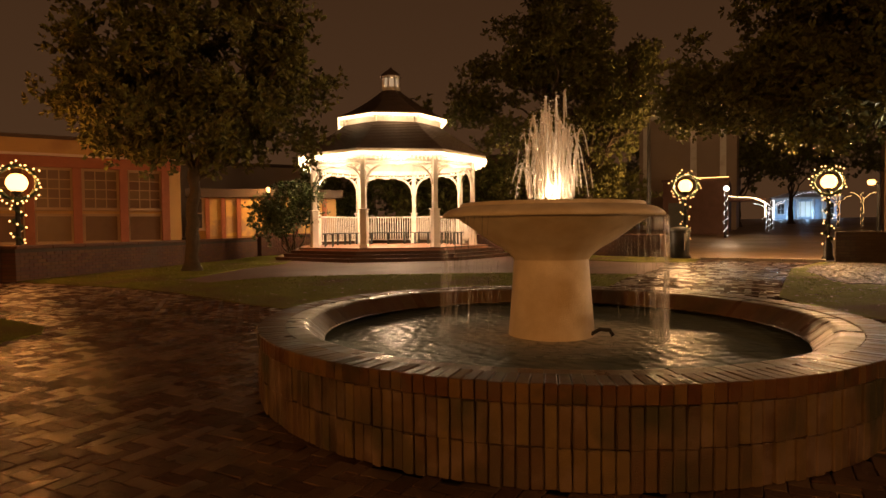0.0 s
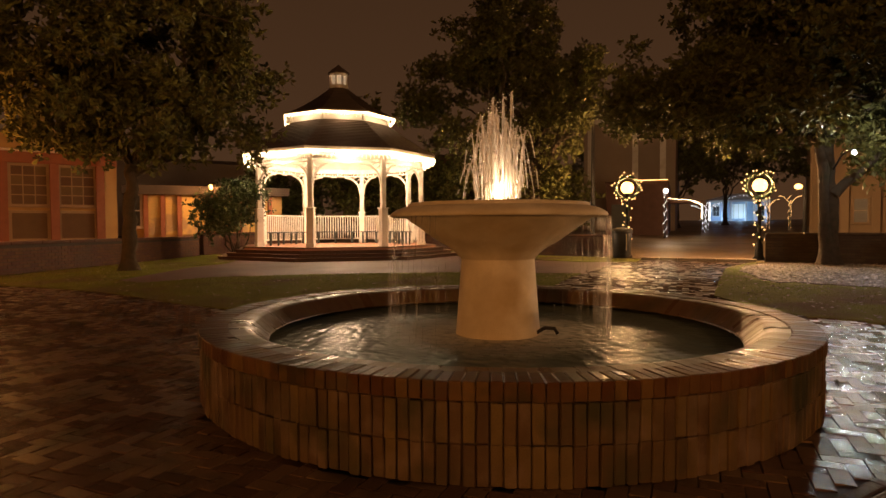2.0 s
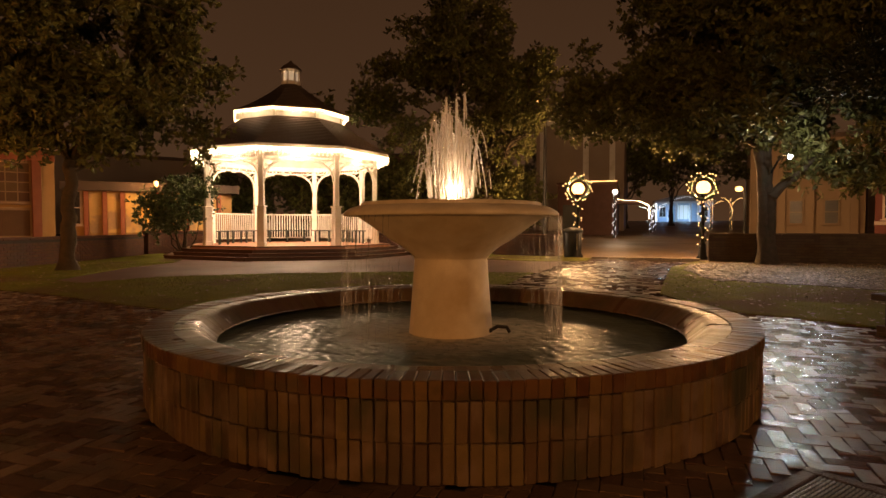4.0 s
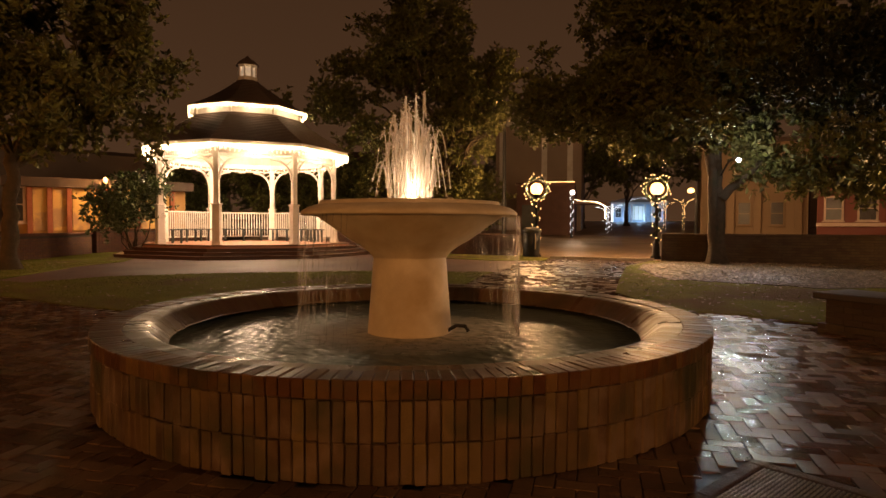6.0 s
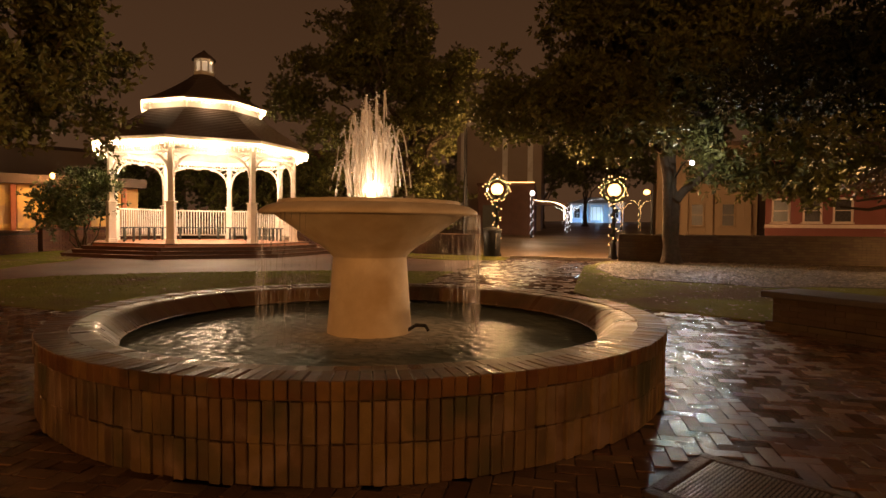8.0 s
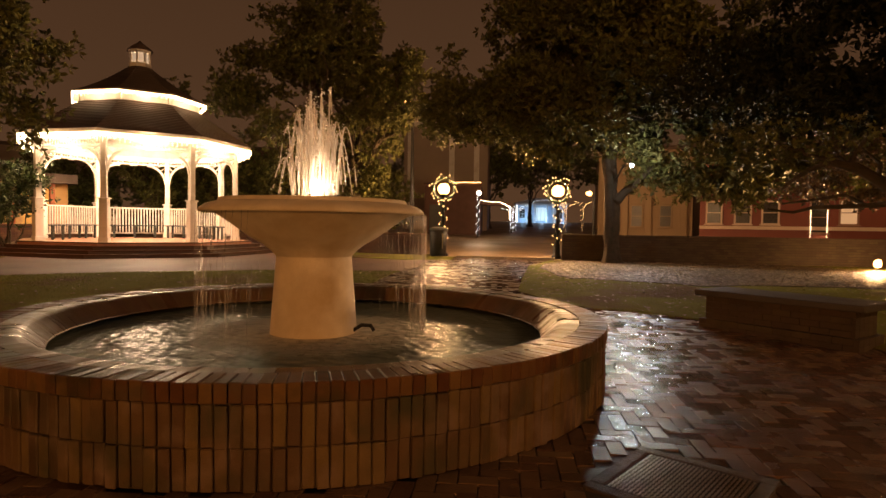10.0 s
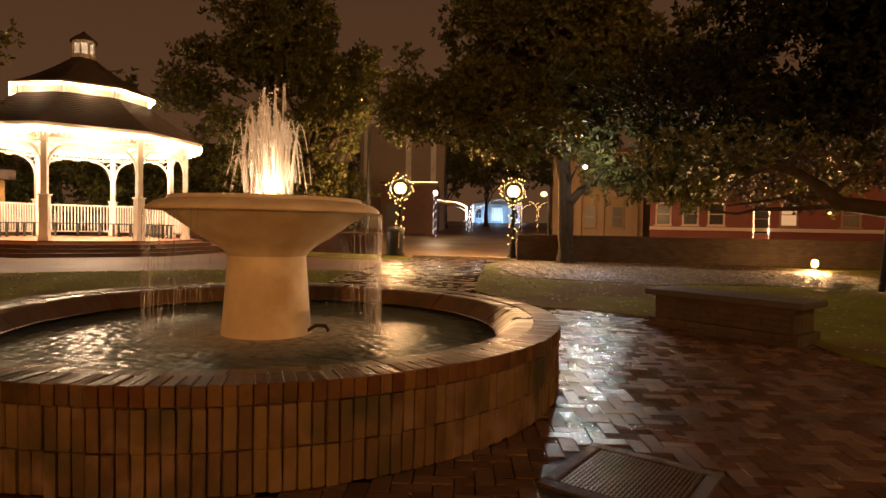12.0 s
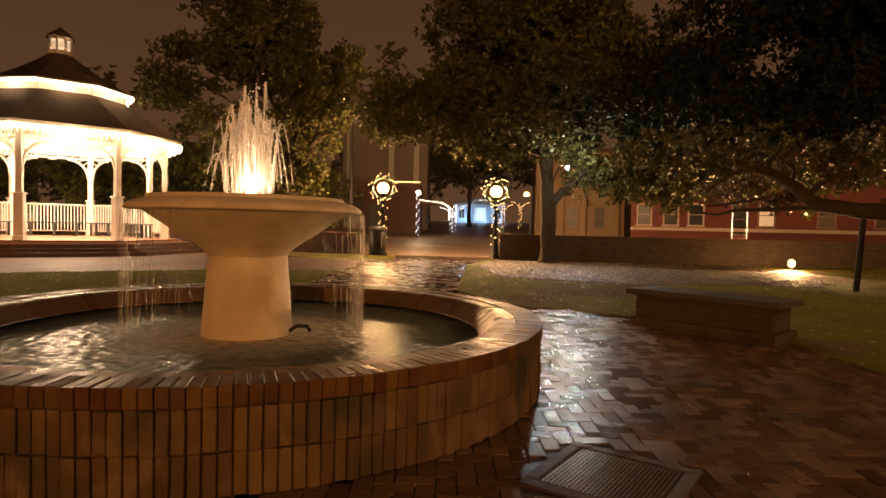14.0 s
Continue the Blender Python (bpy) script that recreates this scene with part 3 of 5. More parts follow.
PLAZA = [(-14, -7), (10, -7), (10, 0.2), (6.3, 0.3), (6.25, 2.92), (6.5, 3.43), (6.9, 4.42), (6.35, 6.15), (5.85, 7.0), (5.45, 7.35), (5.15, 7.95), (5.1, 8.95), (7.9, 13.4), (9.75, 15.4), (7.4, 17.3), (6.1, 16.3), (3.9, 12.2),
         (2.8, 10.4), (2.0, 9.6), (0.9, 9.75), (-0.6, 9.5), (-1.7, 9.3), (-2.4, 9.05), (-4.36, 10.1), (-6.85, 11.25), (-8.5, 12.1), (-14, 12.5)]
sheet("pavement_bed", PLAZA, -0.014, M["paver_bed"], "dark sand bed between the plaza's paving bricks", "paving bed", skirt=0)


# ---- fountain ----
CAP_TOP, CAP_H, RIM = 0.52, 0.10, 2.442
WATER_Z = 0.33
fountain = thing("fountain", FOU, "round brick fountain with a cast stone bowl on a pedestal", "fountain")
bm = bmesh.new()
lathe(bm, [(2.14, 0.0), (2.408, 0.0), (2.408, 0.418), (2.40, 0.455), (2.22, 0.50), (2.15, 0.49), (2.13, 0.40), (2.13, 0.34), (2.13, 0.0)], 128)
part("basin_wall", bm, M["mortar"], fountain, "mortar core of the basin wall")
bm = bmesh.new()
lathe(bm, [(0.0, 0.02), (2.128, 0.02), (2.128, 0.36)], 96)
part("basin_lining", bm, M["basin"], fountain, "basin lining coloured dark for the shade under the lip")
bm = bmesh.new()
lathe(bm, [(0.40, 0.05), (0.372, 0.30), (0.368, 0.34), (0.345, 0.62), (0.322, 0.93), (0.318, 0.975), (0.322, 0.985)], 72)
part("pedestal", bm, M["stone"], fountain, "tapered stone pedestal stained ochre at the water", smooth=True)
bm = bmesh.new()
lathe(bm, [(0.30, 0.97), (0.325, 0.99), (0.36, 1.03), (0.43, 1.085), (0.52, 1.135), (0.61, 1.20), (0.69, 1.258), (0.76, 1.305), (0.80, 1.332), (0.812, 1.343), (0.92, 1.343), (0.932, 1.348),
           (0.934, 1.365), (0.915, 1.386), (0.87, 1.412), (0.82, 1.428), (0.79, 1.432), (0.785, 1.438), (0.782, 1.454), (0.772, 1.463), (0.74, 1.461), (0.72, 1.44), (0.66, 1.39), (0.40, 1.36), (0.0, 1.35)], 96)
part("bowl", bm, M["stone"], fountain, "wide cast stone bowl with a stepped rim", smooth=True)
bm = bmesh.new()
lathe(bm, [(0.0, 1.441), (0.718, 1.441)], 64)
part("bowl_water", bm, M["water"], fountain, "water brimming in the bowl")
for k in range(16):
    a = 2 * math.pi * k / 16 + 0.1
    bm = bmesh.new()
    lathe(bm, [(0.0, 1.40), (0.014, 1.40), (0.014, 1.47), (0.009, 1.478), (0.009, 1.498), (0.0, 1.498)], 10)
    part("nozzle", bm, M["iron"], fountain, "small dark nozzle").location = (0.30 * math.cos(a), 0.30 * math.sin(a), 0)
bm = bmesh.new()
lathe(bm, [(0.0, 1.40), (0.09, 1.40), (0.10, 1.475), (0.085, 1.492), (0.0, 1.495)], 20)
part("light_lens", bm, M["globe"], fountain, "glowing lamp lens under the jets")
bm = bmesh.new()
tube(bm, [(0.30, -0.20, 0.36), (0.36, -0.24, 0.405), (0.43, -0.28, 0.405), (0.455, -0.295, 0.36)], [0.017] * 4, 10)
part("spout_pipe", bm, M["iron"], fountain, "bent dark spout pipe")

bm = bmesh.new()
lathe(bm, [(0.0, WATER_Z), (0.4, WATER_Z), (0.9, WATER_Z), (1.5, WATER_Z), (2.127, WATER_Z)], 96)
solo("water_pool", bm, M["water"], "dark rippled water in the brick basin", "water", kind="structure", at=FOU)


def brick_mesh(name, w, l, h, material, taper=0.0, b=0.005):
    """One brick, w wide, l long, h high, with worn edges; the far end narrower by taper."""
    bm = bmesh.new()
    box(bm, (0, 0, 0), (w, l, h), bevel=b)
    for v in bm.verts:
        if v.co.y < 0:
            v.co.x *= 1 - taper
    return mesh_of(name, bm, material)


def ring_bricks(name, mesh_list, count, radius, z, near, rng, sink=0.006, label="", loose=1.0):
    """Bricks set round the basin: those of the arc on the open side of the plaza as single pieces, the rest joined."""
    rest = bmesh.new()
    singles = 0
    for k in range(count):
        a = 2 * math.pi * k / count
        m = Matrix.Rotation(a, 4, "Z") @ Matrix.Translation((0, radius + rng.uniform(-sink, sink), z + loose * rng.uniform(-0.004, 0.004)))
        m = m @ Euler((loose * rng.gauss(0, 0.010), loose * rng.gauss(0, 0.014), loose * rng.gauss(0, 0.012))).to_matrix().to_4x4()
        me = rng.choice(mesh_list)
        if near(a + math.pi / 2):
            ob = new(name, me)
            ob.parent, ob.matrix_basis = fountain, m
            singles += 1
        else:
            n0 = len(rest.verts)
            rest.from_mesh(me)
            rest.verts.ensure_lookup_table()
            bmesh.ops.transform(rest, matrix=m, verts=rest.verts[n0:])
    if len(rest.verts):
        ob = part(name + "_course", rest, mesh_list[0].materials[0], fountain)
        tagged(ob, label, kind="stuff")
    else:
        rest.free()


# ---- water in the air ----
rng = random.Random(4)


def jet(at, top, out, turn, r):
    """One jet: it climbs, bends over and breaks into drops as it falls."""
    bm = bmesh.new()
    dx, dy = math.cos(turn), math.sin(turn)
    z0, h = 1.50, top - 1.50
    up = [(at[0] + out * 0.35 * s * dx, at[1] + out * 0.35 * s * dy, z0 + h * (1 - (1 - s) ** 2)) for s in (0, 0.1, 0.2, 0.32, 0.45, 0.6, 0.75, 0.9, 1.0)]
    tube(bm, up, [r * (1.05 - 0.45 * i / 8 + rng.uniform(-0.2, 0.25)) for i in range(9)], 6)
    fx, fy = up[-1][0], up[-1][1]
    prev = Vector(up[-1])
    reach = rng.uniform(0.75, 1.0)
    steps = 16
    run = [prev]
    for i in range(1, steps + 1):
        s = i / steps * reach
        p = Vector((fx + out * 0.65 * s * dx, fy + out * 0.65 * s * dy, z0 + h * (1 - s * s)))
        run.append(p)
    i = 0
    while i < len(run) - 1:
        n = rng.choice((1, 2, 2, 3))
        seg = run[i:i + n + 1]
        if len(seg) > 1 and rng.random() < 0.8:
            tube(bm, seg, [r * rng.uniform(0.35, 0.8) for _ in seg], 5)
        i += n
    for _ in range(16):
        p = rng.choice(run[:8]) if rng.random() < 0.6 else rng.choice(run)
        ball(bm, Vector(p) + Vector((rng.gauss(0, 0.014), rng.gauss(0, 0.014), rng.gauss(0, 0.03))), r * rng.uniform(0.25, 0.75), 1)
    for _ in range(5):
        ball(bm, Vector(up[-1]) + Vector((rng.gauss(0, 0.008), rng.gauss(0, 0.008), rng.gauss(-0.015, 0.02))), r * rng.uniform(0.5, 1.0), 1)
    return bm


JETS = [(0.19, 2 * math.pi * k / 18 + 0.1, 1.93 + 0.15 * math.sin(k * 2.3) + 0.05 * math.cos(k * 5.1), 0.13 + 0.02 * (k % 3)) for k in range(18)]
JETS += [(0.10, 2 * math.pi * k / 12 + 0.4, 2.10 + 0.11 * math.sin(k * 1.7), 0.10 + 0.03 * (k % 2)) for k in range(12)]
JETS += [(0.05, 0.5, 2.38, 0.04), (0.11, 5.9, 2.42, 0.04), (0.03, 3.4, 2.36, 0.04), (0.05, 2.6, 2.25, 0.05), (0.06, 4.4, 2.28, 0.05), (0.02, 1.6, 2.2, 0.05), (0.05, 3.9, 2.12, 0.06), (0.04, 5.2, 2.05, 0.06)]
JETS += [(rng.uniform(0.02, 0.14), rng.uniform(0, 6.28), rng.uniform(1.8, 2.25), rng.uniform(0.04, 0.14)) for _ in range(22)]
for r0, a, top, out in JETS:
    solo("water_jet", jet((r0 * math.cos(a), r0 * math.sin(a)), top, out, a, 0.0095 if r0 > 0.15 else 0.0115), M["water_jet"],
         "bright aerated water jet rising from the bowl", "water jet", "fountain jets", smooth=True, at=FOU)
bm = bmesh.new()
VEIL = [(-0.15, 0.30), (-0.55, 0.2), (2.75, 0.25), (3.5, 0.3), (0.6, 0.3), (1.9, 0.4)]
for k in range(190):
    mid_a, wide = VEIL[0] if k < 60 else rng.choice(VEIL)
    a = rng.gauss(mid_a, wide)
    r = 0.925 + rng.uniform(0, 0.035)
    z = 1.345
    while z > WATER_Z + 0.02:
        ln = rng.uniform(0.05, 0.28)
        z1 = max(WATER_Z, z - ln)
        if rng.random() < 0.62:
            w = rng.uniform(0.0018, 0.0055)
            tube(bm, [(r * math.cos(a), r * math.sin(a), z), (r * math.cos(a) * 1.005, r * math.sin(a) * 1.005, (z + z1) / 2), (r * math.cos(a) * 1.012, r * math.sin(a) * 1.012, z1)], [w, w * 0.8, w * 0.5], 5)
        z = z1 - rng.uniform(0.01, 0.09)
solo("water_veil", bm, M["water_veil"], "thin broken strands of water falling from the bowl's rim", "falling water", kind="stuff", smooth=True, at=FOU)
bm = bmesh.new()
for k in range(900):
    a, r = rng.uniform(0, 2 * math.pi), rng.gauss(0.95, 0.12)
    ball(bm, (r * math.cos(a), r * math.sin(a), WATER_Z + abs(rng.gauss(0, 0.045))), rng.uniform(0.0015, 0.005), 1)
solo("splash_drops", bm, M["water_veil"], "splash drops thrown up where water falls into the basin", "splash", kind="stuff", smooth=True, at=FOU)


# ---- bandstand ----
PHI = radians(-147.83)
FLOOR, POST_R = 0.39, 2.945
gazebo = thing("bandstand", GAZ, "white octagonal bandstand with two-tier shingle roof and string lights", "bandstand")


def corner(k, r, z):
    return Vector((r * math.cos(PHI + k * math.pi / 4), r * math.sin(PHI + k * math.pi / 4), z))


def octagon(bm, profile, n=8):
    """A profile of (corner radius, height) carried round the eight sides."""
    rings = [[bm.verts.new(corner(k, r, z)) for k in range(8)] for r, z in profile]
    for a, b in zip(rings, rings[1:]):
        for k in range(8):
            bm.faces.new((a[k], a[(k + 1) % 8], b[(k + 1) % 8], b[k]))
    return rings


for i, (r, z0, z1) in enumerate(((4.30, -0.05, 0.10), (4.02, 0.08, 0.20), (3.75, 0.18, 0.30), (3.48, 0.28, FLOOR))):
    bm = bmesh.new()
    rg = octagon(bm, [(r - 0.02, z0), (r - 0.02, z1 - 0.03), (r, z1 - 0.03), (r, z1)])
    bm.faces.new(rg[-1])
    part("step" if i < 3 else "floor_deck", bm, M["step"] if i < 3 else M["deck"], gazebo, "dark red brick step" if i < 3 else "red-brown deck floor")
    bm = bmesh.new()
    octagon(bm, [(r + 0.004, z1 - 0.026), (r + 0.012, z1 - 0.022), (r + 0.012, z1 + 0.004), (r - 0.035, z1 + 0.005)])
    part("nosing", bm, M["wall_brick"] if i < 3 else M["step"], gazebo, "worn step edge")

side = 2 * POST_R * math.sin(math.pi / 8)
for k in range(8):
    c = corner(k, POST_R, FLOOR)
    turn = PHI + k * math.pi / 4
    bm = bmesh.new()
    box(bm, c + Vector((0, 0, 0.60)), (0.22, 0.22, 1.20), turn, 0.008)
    box(bm, c + Vector((0, 0, 0.06)), (0.26, 0.26, 0.12), turn, 0.008)
    box(bm, c + Vector((0, 0, 1.215)), (0.28, 0.28, 0.045), turn, 0.01)
    box(bm, c + Vector((0, 0, 2.20)), (0.15, 0.15, 1.95), turn, 0.008)
    box(bm, c + Vector((0, 0, 3.10)), (0.20, 0.20, 0.14), turn, 0.008)
    part("post", bm, M["white"], gazebo, "white square post on a pedestal")
    # the frieze between two posts: two beams, spindles and a small drop in the middle
    d = corner(k + 1, POST_R, FLOOR)
    mid, ax = (c + d) / 2, (d - c).normalized()
    t2 = math.atan2(ax.y, ax.x)
    bm = bmesh.new()
    box(bm, mid + Vector((0, 0, 2.66)), (side - 0.14, 0.07, 0.055), t2, 0.005)
    box(bm, mid + Vector((0, 0, 2.86)), (side - 0.14, 0.07, 0.05), t2, 0.005)
    box(bm, mid + Vector((0, 0, 3.02)), (side - 0.14, 0.10, 0.22), t2, 0.005)
    box(bm, mid + Vector((0, 0, 2.615)), (0.26, 0.05, 0.05), t2, 0.02)
    part("frieze_beam", bm, M["white"], gazebo)
    for j in range(22):
        bm = bmesh.new()
        box(bm, mid + ax * ((j - 10.5) * (side - 0.2) / 22) + Vector((0, 0, 2.76)), (0.028, 0.028, 0.15), t2)
        part("spindle", bm, M["white"], gazebo)
    for s, e in ((1, c), (-1, d)):
        bm = bmesh.new()
        pts = [e + ax * s * (0.075 + 0.62 * (1 - math.cos(q))) + Vector((0, 0, 1.98 + 0.64 * math.sin(q))) for q in (i * math.pi / 20 for i in range(11))]
        tube(bm, pts, [0.045] * 11, 6)
        for i in (3, 5, 7):
            p = pts[i]
            tube(bm, [p, Vector((e.x, e.y, p.z + 0.16)) + ax * s * 0.06], [0.018, 0.018], 5)
        part("bracket", bm, M["white"], gazebo, "curved sawn bracket")
    if k in (3, 4, 5, 6, 7):
        for z in (1.06, 0.16):
            bm = bmesh.new()
            box(bm, mid + Vector((0, 0, z)), (side - 0.24, 0.08, 0.05), t2, 0.006)
            part("rail", bm, M["white"], gazebo)
        for j in range(20):
            bm = bmesh.new()
            box(bm, mid + ax * ((j - 9.5) * (side - 0.3) / 20) + Vector((0, 0, 0.61)), (0.035, 0.035, 0.88), t2)
            part("baluster", bm, M["white"], gazebo)

bm = bmesh.new()
octagon(bm, [(2.80, 3.30), (3.36, 3.30), (3.42, 3.33), (3.42, 3.47), (3.36, 3.49)])
octagon(bm, [(2.95, 3.30), (2.80, 3.30), (2.80, 3.14), (2.95, 3.14)])
part("fascia", bm, M["white"], gazebo, "white eaves board and soffit")
bm = bmesh.new()
octagon(bm, [(2.86, 3.302), (1.70, 4.42)])
part("ceiling", bm, M["white"], gazebo, "white boarded ceiling")


def shingle_roof(name, r0, z0, r1, z1, courses, sag):
    """Eight sloping sides in overlapping shingle courses."""
    bm = bmesh.new()
    prof = []
    for i in range(courses + 1):
        u = i / courses
        r, z = r0 + (r1 - r0) * u, z0 + (z1 - z0) * u - sag * 4 * u * (1 - u)
        prof += [(r, z), (r, z + 0.024)] if i < courses else [(r, z)]
    octagon(bm, prof)
    part(name, bm, M["shingle"], gazebo, "brown shingle roof, slightly swept")


shingle_roof("lower_roof", 3.50, 3.46, 1.78, 4.56, 18, 0.05)
shingle_roof("upper_roof", 2.06, 4.80, 0.30, 5.92, 18, 0.09)
bm = bmesh.new()
octagon(bm, [(1.76, 4.50), (1.76, 4.78)])
octagon(bm, [(1.72, 4.76), (1.98, 4.76), (2.01, 4.78), (2.01, 4.84), (1.96, 4.86)])
part("clerestory", bm, M["white"], gazebo, "white band of boards under the upper roof")
for k in range(8):
    bm = bmesh.new()
    box(bm, corner(k, 1.77, 4.64), (0.10, 0.10, 0.28), PHI + k * math.pi / 4, 0.005)
    part("clerestory_post", bm, M["white"], gazebo)
cup = bmesh.new()
octagon(cup, [(0.34, 5.86), (0.34, 6.02), (0.30, 6.03)])
octagon(cup, [(0.30, 6.36), (0.33, 6.36), (0.33, 6.42), (0.28, 6.43)])
cupola = part("cupola", cup, M["white"], gazebo, "small glazed cupola")
for k in range(8):
    bm = bmesh.new()
    box(bm, corner(k, 0.285, 6.20), (0.05, 0.05, 0.34), PHI + k * math.pi / 4)
    part("mullion", bm, M["white"], cupola)
bm = bmesh.new()
octagon(bm, [(0.25, 6.03), (0.25, 6.36)])
part("cupola_pane", bm, M["cupola_glass"], cupola, "lit glass")
bm = bmesh.new()
rg = octagon(bm, [(0.40, 6.41), (0.40, 6.43), (0.24, 6.58), (0.10, 6.68), (0.02, 6.76)])
bm.faces.new(rg[-1])
part("cupola_roof", bm, M["shingle"], cupola, "pointed shingle cap")

for k in range(8):
    for r, z, n, drop in ((3.44, 3.36, 84, 0.25), (2.03, 4.79, 50, 0.15)):
        bm = bmesh.new()
        a, b = corner(k, r, z), corner(k + 1, r, z)
        tube(bm, [a, (a + b) / 2 - Vector((0, 0, 0.01)), b], [0.005] * 3, 4)
        for j in range(n):
            p = a + (b - a) * ((j + 0.5) / n)
            fall = drop * (0.55 + 0.45 * math.sin(j * 2.4 + k) * math.cos(j * 0.9))
            tube(bm, [p, p - Vector((0, 0, fall))], [0.0065, 0.004], 4)
        tagged(part("light_string", bm, M["bulb"], gazebo, "glowing icicle light string"), kind="stuff")

bench_k = 0
for k in (3, 4, 5, 6, 7):
    c, d = corner(k, 2.45, 0), corner(k + 1, 2.45, 0)
    mid, ax = (c + d) / 2, (d - c).normalized()
    bn = thing("bench", GAZ + mid + Vector((0, 0, FLOOR)), "dark green slatted bench inside the bandstand", "bench", "bandstand benches", turn=math.atan2(ax.y, ax.x))
    for j in range(4):
        bm = bmesh.new()
        box(bm, (0, -0.16 + 0.105 * j, 0.44), (1.55, 0.09, 0.035), bevel=0.006)
        part("seat_slat", bm, M["dark_wood"], bn)
    for x in (-0.65, 0, 0.65):
        for y in (-0.13, 0.13):
            bm = bmesh.new()
            box(bm, (x, y, 0.21), (0.06, 0.06, 0.42), bevel=0.006)
            part("leg", bm, M["dark_wood"], bn)


# ---- lamp posts ----
def lamp_post(x, y, head, dressed=True):
    z = ground_z(x, y)
    lp = thing("lamp_post", (x, y, z), "black iron lamp post with a lit wreath and garland" if dressed else "black iron lamp post with a glowing globe", "lamp post", "plaza lamps")
    h = head - z
    bm = bmesh.new()
    lathe(bm, [(0.0, 0.0), (0.17, 0.0), (0.17, 0.06), (0.12, 0.12), (0.10, 0.45), (0.06, 0.52), (0.05, 0.6), (0.045, h - 0.34), (0.07, h - 0.3), (0.05, h - 0.26), (0.11, h - 0.2), (0.12, h - 0.17), (0.0, h - 0.17)], 16)
    part("pole", bm, M["iron"], lp, smooth=True)
    bm = bmesh.new()
    lathe(bm, [(0.0, h - 0.19), (0.08, h - 0.185), (0.160, h - 0.12), (0.20, h - 0.03), (0.20, h + 0.03), (0.165, h + 0.12), (0.10, h + 0.180), (0.0, h + 0.20)], 20)
    g = part("globe", bm, M["globe"], lp, "glowing amber globe", smooth=True)
    g.visible_shadow = False
    bm = bmesh.new()
    lathe(bm, [(0.0, h + 0.26), (0.015, h + 0.25), (0.02, h + 0.2), (0.085, h + 0.17), (0.0, h + 0.185)], 12)
    part("finial", bm, M["iron"], lp)
    if not dressed:
        return lp
    face = math.atan2(-y, -x)
    u = Vector((-math.sin(face), math.cos(face), 0))
    f = Vector((math.cos(face), math.sin(face), 0)) * 0.10
    rg = random.Random(int(100 + 10 * x))
    bm, bb = bmesh.new(), bmesh.new()
    ring = [f + Vector((0, 0, h)) + 0.35 * (math.cos(q) * u + math.sin(q) * Vector((0, 0, 1))) for q in (2 * math.pi * i / 40 for i in range(41))]
    tube(bm, ring, [0.045 + rg.uniform(-0.012, 0.012) for _ in ring], 7)
    for p in ring:
        for _ in range(7):
            d = Vector((rg.gauss(0, 1), rg.gauss(0, 1), rg.gauss(0, 1))).normalized() * rg.uniform(0.06, 0.10)
            tube(bm, [p, p + d], [0.012, 0.003], 4)
    for i in range(32):
        q = 2 * math.pi * i / 32
        ball(bb, f * 1.3 + Vector((0, 0, h)) + (0.37 + rg.uniform(-0.06, 0.12)) * (math.cos(q) * u + math.sin(q) * Vector((0, 0, 1))), 0.021, 1)
    part("wreath", bm, M["garland"], lp, "fir wreath round the globe")
    sp = []
    for i in range(60):
        s = i / 59
        q = s * 9 * math.pi
        sp.append(Vector((0.085 * math.cos(q), 0.085 * math.sin(q), h - 0.35 - s * (h - 0.75))))
        if i % 3 == 0:
            ball(bb, sp[-1] * 1.0 + Vector((0.06 * math.cos(q), 0.06 * math.sin(q), 0)), 0.021, 1)
    bm = bmesh.new()
    tube(bm, sp, [0.03 + rg.uniform(-0.008, 0.01) for _ in sp], 6)
    part("garland", bm, M["garland"], lp, "fir garland wound down the pole")
    tagged(part("fairy_light", bb, M["bulb_dim"], lp, "warm fairy lights"), kind="stuff")
    return lp


for i, (lx, ly, lz, watts, tint) in enumerate(LAMP_HEADS):
    lamp_post(lx, ly, lz, i < 3)


# ---- low walls, bench block, bin ----
def brick_wall(name, a, b, height, thick, label, cap=0.07, face="wall_brick"):
    """A low wall of bricks in running bond with a slab coping."""
    a, b = Vector((*a, 0)), Vector((*b, 0))
    run, turn = (b - a).length, math.atan2(b.y - a.y, b.x - a.x)
    z0 = min(ground_z(a.x, a.y), ground_z(b.x, b.y)) - 0.02
    w = tagged(new(name), label, "garden wall", kind="structure")
    w.location, w.rotation_euler = (a.x, a.y, z0), (0, 0, turn)
    bm = bmesh.new()
    box(bm, (run / 2, 0, (height - cap) / 2), (run - 0.02, thick - 0.03, height - cap))
    part("wall_core", bm, M["mortar"], w)
    bm = bmesh.new()
    rows_n, ln = int((height - cap) / 0.075), 0.215
    rr = random.Random(int(run * 100))
    for r in range(rows_n):
        x = -ln / 2 * (r % 2)
        while x < run:
            x0, x1 = max(0.0, x) + 0.005, min(run, x + ln) - 0.005
            if x1 - x0 > 0.03:
                box(bm, ((x0 + x1) / 2, rr.uniform(-0.002, 0.002), 0.0375 + r * 0.075), (x1 - x0, thick, 0.065))
            x += ln
    ob = part("wall_bricks", bm, M[face], w)
    tagged(ob, "dark red bricks in running bond", kind="stuff")
    x = 0.0
    while x < run:
        n = min(0.9, run - x)
        bm = bmesh.new()
        box(bm, (x + n / 2, 0, height - cap / 2), (n - 0.008, thick + 0.07, cap), bevel=0.012)
        part("coping_slab", bm, M[face], w)
        x += n
    return w


